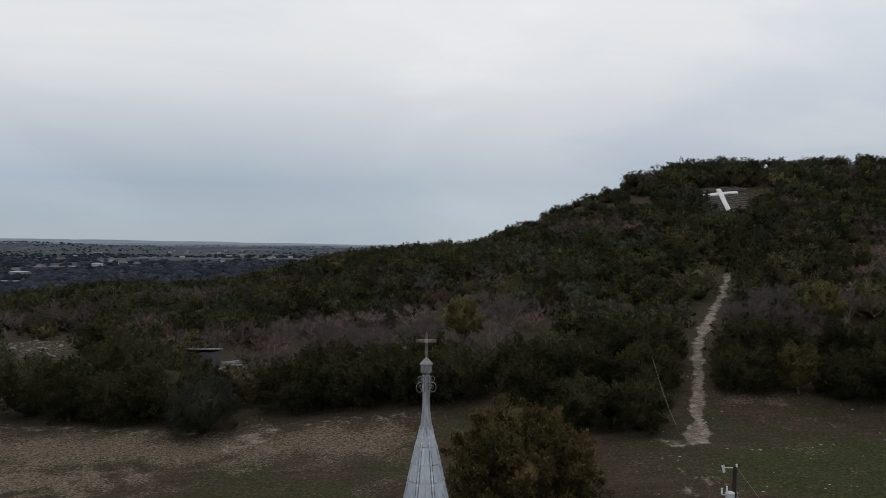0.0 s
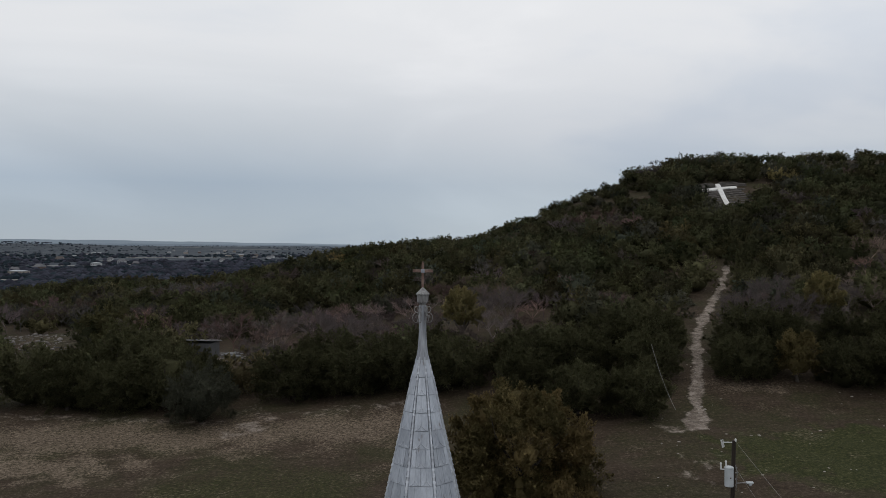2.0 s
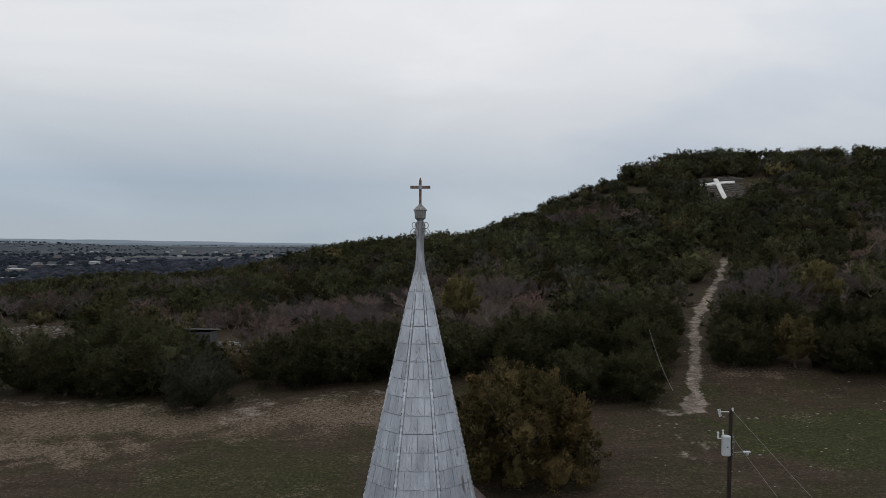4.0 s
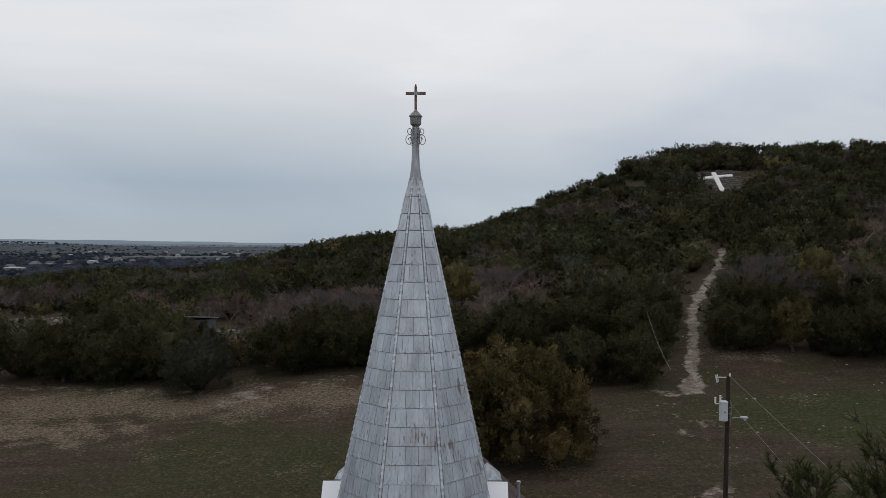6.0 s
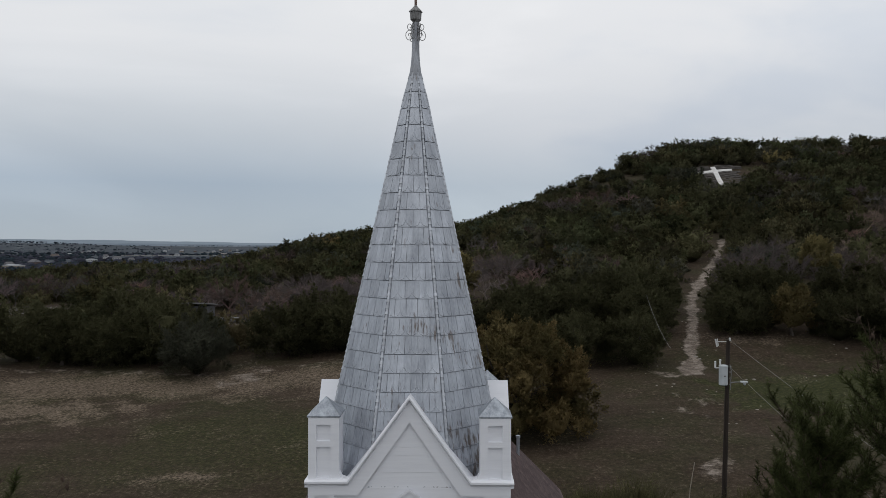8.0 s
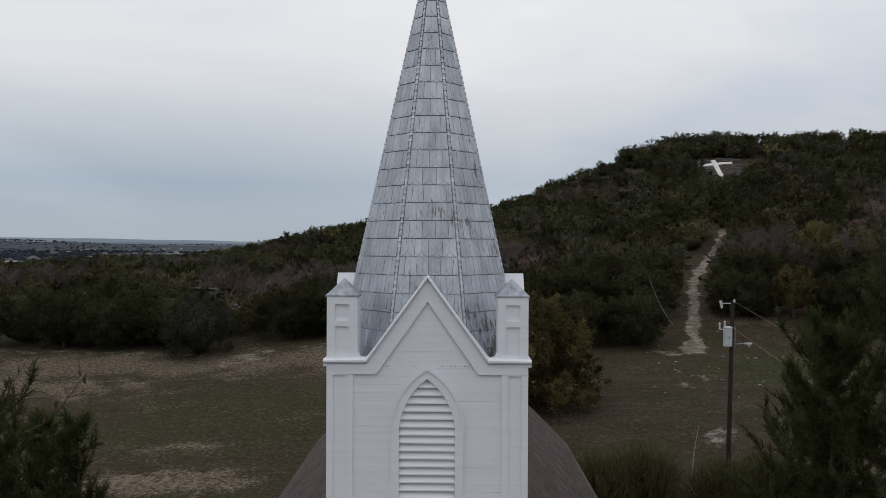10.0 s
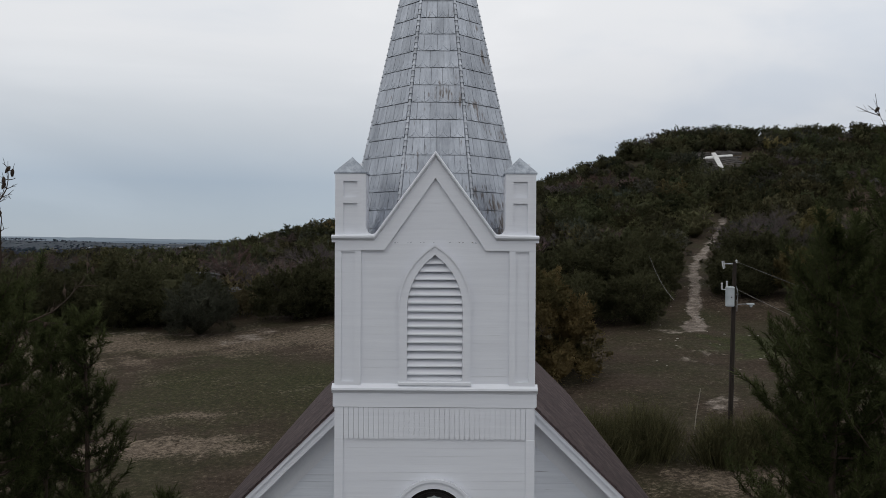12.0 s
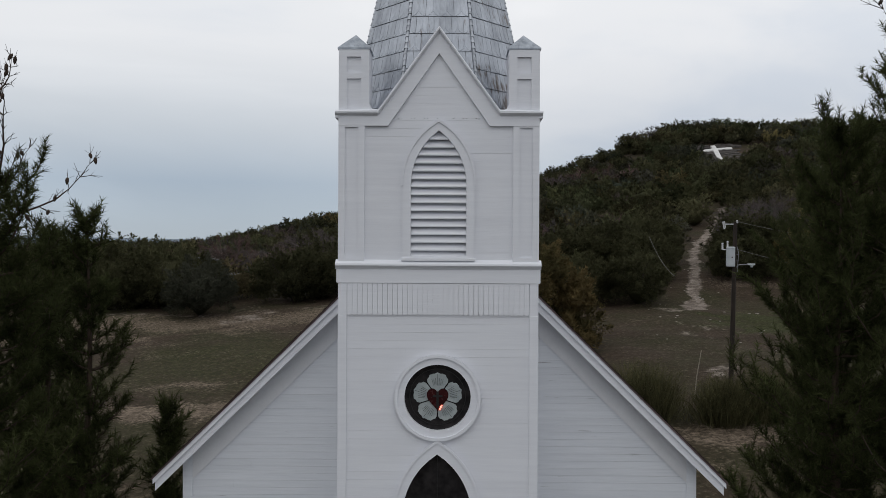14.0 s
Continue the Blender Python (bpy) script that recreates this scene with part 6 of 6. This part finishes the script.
for k, (dx, dy, turn, ln) in enumerate(((3.4, 1.2, 20, 2.8), (3.9, 0.2, -15, 2.2), (3.0, 2.0, 50, 2.0))):
    bm = bmesh.new()
    box(bm, -ln / 2, ln / 2, -0.35, 0.35, 0, 0.12)
    ob = tagged(part("board_pile", bm, SHED_ROOF), "flat pile of pale boards beside the shed", "boards", "board piles")
    x, y = -30.6 + dx, 87.6 + dy
    ob.matrix_basis = Matrix.Translation((x, y, float(ground(x, y)) + 0.1)) @ Matrix.Rotation(radians(turn), 4, "Z")

r = np.random.RandomState(17)
stones = []
for _ in range(110):
    pick = r.uniform()
    if pick < 0.45:
        i = r.randint(len(TRAIL) - 1)
        s = r.uniform()
        x = TRAIL[i][0] + (TRAIL[i + 1][0] - TRAIL[i][0]) * s + r.normal(0, 1.2)
        y = TRAIL[i][1] + (TRAIL[i + 1][1] - TRAIL[i][1]) * s + r.normal(0, 1.2)
    else:
        x, y = r.uniform(16, 50), r.uniform(38, 68)
    stones.append((x, y, r.uniform(0.04, 0.11) * (1.6 if r.uniform() < 0.1 else 1)))
sv, sf, k = [], [], 0
for x, y, s in stones:
    v = ICO1[0] * (1 + 0.2 * r.normal(size=(len(ICO1[0]), 1))) * np.array([s * r.uniform(0.8, 1.6), s, s * 0.5]) + np.array([x, y, float(ground(x, y))])
    sv.append(v)
    sf.append(ICO1[1] + k)
    k += len(v)
tagged(new("stones", mesh_np("stones", np.concatenate(sv), np.concatenate(sf), STONE)), "loose pale limestone scattered over the meadow and trail", "stones", kind="stuff")


# rough stone heaps in the clearings of the wood
r = np.random.RandomState(19)
sv, sf, k = [], [], 0
for _ in range(280):
    if r.uniform() < 0.75:
        y = r.uniform(101, 117)
        x = -0.52 * (y + 13.4) + r.normal(0, 4.0)
    else:
        x, y = -28.0 + r.normal(0, 2.2), 88.5 + r.normal(0, 1.4)
    q = r.uniform(0.07, 0.26) * (2.0 if r.uniform() < 0.1 else 1)
    v = ICO1[0] * (1 + 0.22 * r.normal(size=(len(ICO1[0]), 1))) * np.array([q * r.uniform(0.9, 1.8), q, q * 0.6]) + np.array([x, y, float(ground(x, y)) + 0.1 * q])
    sv.append(v)
    sf.append(ICO1[1] + k)
    k += len(v)
tagged(new("rubble", mesh_np("rubble", np.concatenate(sv), np.concatenate(sf), RUBBLE)), "heaps of rough pale stones in the clearings", "stones", kind="stuff")


# dry grass and straw lying over the meadow
def flecks(seed, n, long, tilt, weight):
    """Small pointed blades that lie on the ground, as dense as weight says."""
    r = np.random.RandomState(seed)
    x, y = r.uniform(-50, 54, n), 12 + 62 * np.sqrt(r.uniform(0, 1, n))
    near = straw[np.clip(np.searchsorted(gy, y), 0, ny - 1), np.clip(np.searchsorted(gx, x), 0, nx - 1)]
    ok = (np.abs(x) < 0.6 * (y + 14)) & (y < wood_edge(x) + 1) & ~((np.abs(x) < 6.5) & (y < 28)) & (r.uniform(0, 1, n) < weight(near, x, y))
    x, y = x[ok], y[ok]
    n = len(x)
    p = np.stack([x, y, ground(x, y) + 0.015], -1)
    a = r.uniform(0, 2 * np.pi, n)
    d = unit(np.stack([np.cos(a), 0.6 * np.sin(a), np.abs(r.normal(0, tilt, n))], -1))
    side = unit(np.cross(d, np.array([0, 0, 1.0]))) * long * r.uniform(0.12, 0.3, (n, 1))
    v = np.stack([p - side, p + side, p + d * long * r.uniform(0.6, 1.6, (n, 1))], 1).reshape(-1, 3)
    return v, np.arange(n * 3).reshape(-1, 3), np.repeat(r.uniform(0.55, 1.35, (n, 1)), 3, 0) * np.ones((1, 3))


v, f, tone = flecks(71, 46000, 0.14, 0.15, lambda s, x, y: np.clip(0.12 + 0.25 * soft_noise(x, y, 0.6, 43), 0, 1) * (s < 0.5))
tagged(new("dry_grass", mesh_np("dry_grass", v, f, GRASS_DRY, tone)), "short dry grass tufts over the meadow", "grass", kind="stuff")
v, f, tone = flecks(72, 90000, 0.20, 0.12, lambda s, x, y: np.clip(1.1 * (s - 0.25) + 0.25 * soft_noise(x, y, 0.9, 44), 0, 0.8))
tagged(new("straw", mesh_np("straw", v, f, LITTER, tone)), "pale trampled straw lying in patches on the meadow", "straw", kind="stuff")


# ---- the valley: far woods and houses ----
r = np.random.RandomState(55)
n = 8500
py = r.uniform(4.0, 95.0, n)                     # drop below the horizon, as a slope
dist = np.clip(27 * 1380 / py, 300, 4300)
u = r.uniform(-0.62, 0.02, n)
x, y = u * dist, dist - 13
ok = (ground(x, y) < np.where(y > 2000, PLAIN + 40, PLAIN + 9)) & (soft_noise(x, y, 0.006, 61) + 0.5 * soft_noise(x, y, 0.02, 62) > np.where(dist < 1150, -2.0, -0.15))
LOTS = ((110, 43, 46, 14), (190, 34, 36, 26), (325, 27.5, 190, 14), (20, 71, 30, 7), (380, 20, 60, 24), (215, 40, 30, 10), (430, 13, 300, 30), (300, 11, 260, 30))
for lpx, lpy, lw, ld in LOTS:
    ld0 = 26.7 * 1380 / lpy
    lx, ly = (lpx - 778) / 1380 * ld0, ld0 - 13
    ok &= ~((np.abs(x - lx) < lw / 2 + 4) & (y > ly - 0.16 * ld0) & (y < ly + ld / 2 + 3))
x, y, dist = x[ok], y[ok], dist[ok]
x, y = np.concatenate([x, -1700 + r.normal(0, 260, 420)]), np.concatenate([y, 2900 + r.normal(0, 170, 420)])       # the wooded rise far out
dist = np.concatenate([dist, np.full(420, 3000.0)])
n = len(x)
size = r.uniform(1.3, 3.0, n) * (1 + dist / 3200) * np.where(dist > 1700, 0.62, 1.0)
vv, ff = ICO1
ff = ff[vv[ff].mean(1)[:, 2] > -0.35]      # no undersides in the ground
jig = 1 + 0.22 * r.normal(size=(n, len(vv), 1))
v = vv[None] * jig * np.stack([size * r.uniform(1.0, 1.6, n), size, size * r.uniform(0.6, 0.9, n)], -1)[:, None] + np.stack([x, y, ground(x, y) + 0.3 * size], -1)[:, None]
f = ff[None] + (np.arange(n) * len(vv))[:, None, None]
# bare and green tones, both shifted towards blue for the haze
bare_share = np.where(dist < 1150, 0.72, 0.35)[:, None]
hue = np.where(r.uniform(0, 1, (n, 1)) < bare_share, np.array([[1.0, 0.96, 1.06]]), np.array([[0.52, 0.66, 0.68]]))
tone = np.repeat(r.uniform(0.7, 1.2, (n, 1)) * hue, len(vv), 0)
tagged(new("valley_wood", mesh_np("valley_wood", v.reshape(-1, 3), f.reshape(-1, 3), HAZED_WOOD, tone)), "dark scattered woods on the valley floor", "woodland", kind="stuff")

WALLS = [material("house_wall_" + c, a, b, 0.5, 0.9, bump=0) for c, a, b in (("white", (0.30, 0.31, 0.325), (0.40, 0.41, 0.425)), ("tan", (0.22, 0.19, 0.165), (0.30, 0.27, 0.24)), ("brick", (0.10, 0.075, 0.068), (0.15, 0.115, 0.105)))]
ROOFS = [material("house_roof_" + c, a, b, 0.5, 0.9, bump=0) for c, a, b in (("grey", (0.09, 0.09, 0.10), (0.14, 0.14, 0.15)), ("pale", (0.28, 0.295, 0.315), (0.38, 0.395, 0.42)), ("brown", (0.07, 0.06, 0.058), (0.11, 0.095, 0.09)))]


def house(w, d, h, wall, roof, rise):
    ob = thing("house", (0, 0, 0), "low distant house with a pitched roof among valley trees", "house", "houses in the valley")
    bm = bmesh.new()
    box(bm, -w / 2, w / 2, -d / 2, d / 2, -1, h)
    body = part("wall", bm, wall, ob)
    bm = bmesh.new()
    for k in range(max(2, int(w / 4))):
        xx = -w / 2 + (k + 0.5) * w / max(2, int(w / 4))
        box(bm, xx - 0.6, xx + 0.6, -d / 2 - 0.04, -d / 2 - 0.005, 1.0, 2.2)
    part("window_row", bm, DARK_INSIDE, body)
    bm = bmesh.new()
    e = 0.6
    a = [(-w / 2 - e, -d / 2 - e, h), (w / 2 + e, -d / 2 - e, h), (w / 2 + e, d / 2 + e, h), (-w / 2 - e, d / 2 + e, h)]
    top = [(-w / 2 + d * 0.25, 0, h + rise), (w / 2 - d * 0.25, 0, h + rise)]
    vs = [bm.verts.new(q) for q in a + top]
    for q in ((0, 1, 5, 4), (1, 2, 5), (2, 3, 4, 5), (3, 0, 4), (3, 2, 1, 0)):
        bm.faces.new([vs[i] for i in q])
    part("roof", bm, roof, ob)
    return ob


rng = random.Random(8)
models = [house(13, 8, 2.8, WALLS[0], ROOFS[0], 2.6), house(15, 9, 2.8, WALLS[1], ROOFS[2], 3.2), house(15, 9, 3.0, WALLS[0], ROOFS[1], 0.9), house(13, 9, 2.8, WALLS[2], ROOFS[0], 3.0), house(20, 10, 3.4, WALLS[1], ROOFS[1], 0.8)]


def valley(px, py):
    """A place on the valley floor by its slope to the side and below the horizon."""
    d = 26.7 * 1380 / py
    return (px - 778) / 1380 * d, d - 13


first_use = set()
spots = [(28, 64, 4), (64, 52, 3), (165, 43, 2), (210, 38, 0), (235, 42, 3), (190, 33, 0), (380, 19, 2), (445, 30, 3), (470, 29, 0), (388, 34, 0), (100, 34, 1), (20, 58, 0), (10, 10, 0), (26, 11, 2), (40, 12, 0), (58, 11, 2), (72, 14, 0), (120, 9, 2), (160, 20, 2)]
for _ in range(52):
    spots.append((rng.uniform(-60, 520), rng.choice((rng.uniform(6.5, 13), rng.uniform(6.5, 18), rng.uniform(10, 30))), rng.randrange(5)))
for px, py, k in spots:
    x, y = valley(px, py)
    if float(ground(x, y)) > PLAIN + 3.5 or y > 4200:
        continue
    m = Matrix.Translation((x, y, float(ground(x, y)) + 0.8)) @ Matrix.Rotation(radians(rng.uniform(-40, 40)), 4, "Z") @ Matrix.Diagonal((0.72, 0.72, 0.9, 1))
    if k in first_use:
        copy_thing(models[k], m)
    else:
        models[k].matrix_basis = m
        first_use.add(k)
LOT = material("pale_gravel_lot", (0.19, 0.185, 0.175), (0.30, 0.29, 0.275), 0.05, 0.95, bump=0)
for px, py, w, d in LOTS:
    x, y = valley(px, py)
    bm = bmesh.new()
    n = 9
    rim = [bm.verts.new((x + w / 2 * math.cos(a) * (1 + 0.15 * math.sin(3 * a + px)), y + d / 2 * math.sin(a), float(ground(x, y)) + 0.35)) for a in (2 * math.pi * k / 24 for k in range(24))]
    low = [bm.verts.new((v.co.x, v.co.y, v.co.z - 1.5)) for v in rim]
    bm.faces.new(rim)
    for i in range(24):
        bm.faces.new((rim[i], rim[(i + 1) % 24], low[(i + 1) % 24], low[i]))
    tagged(part("gravel_lot", bm, LOT), "pale bare lot on the valley floor", "lot", kind="structure")
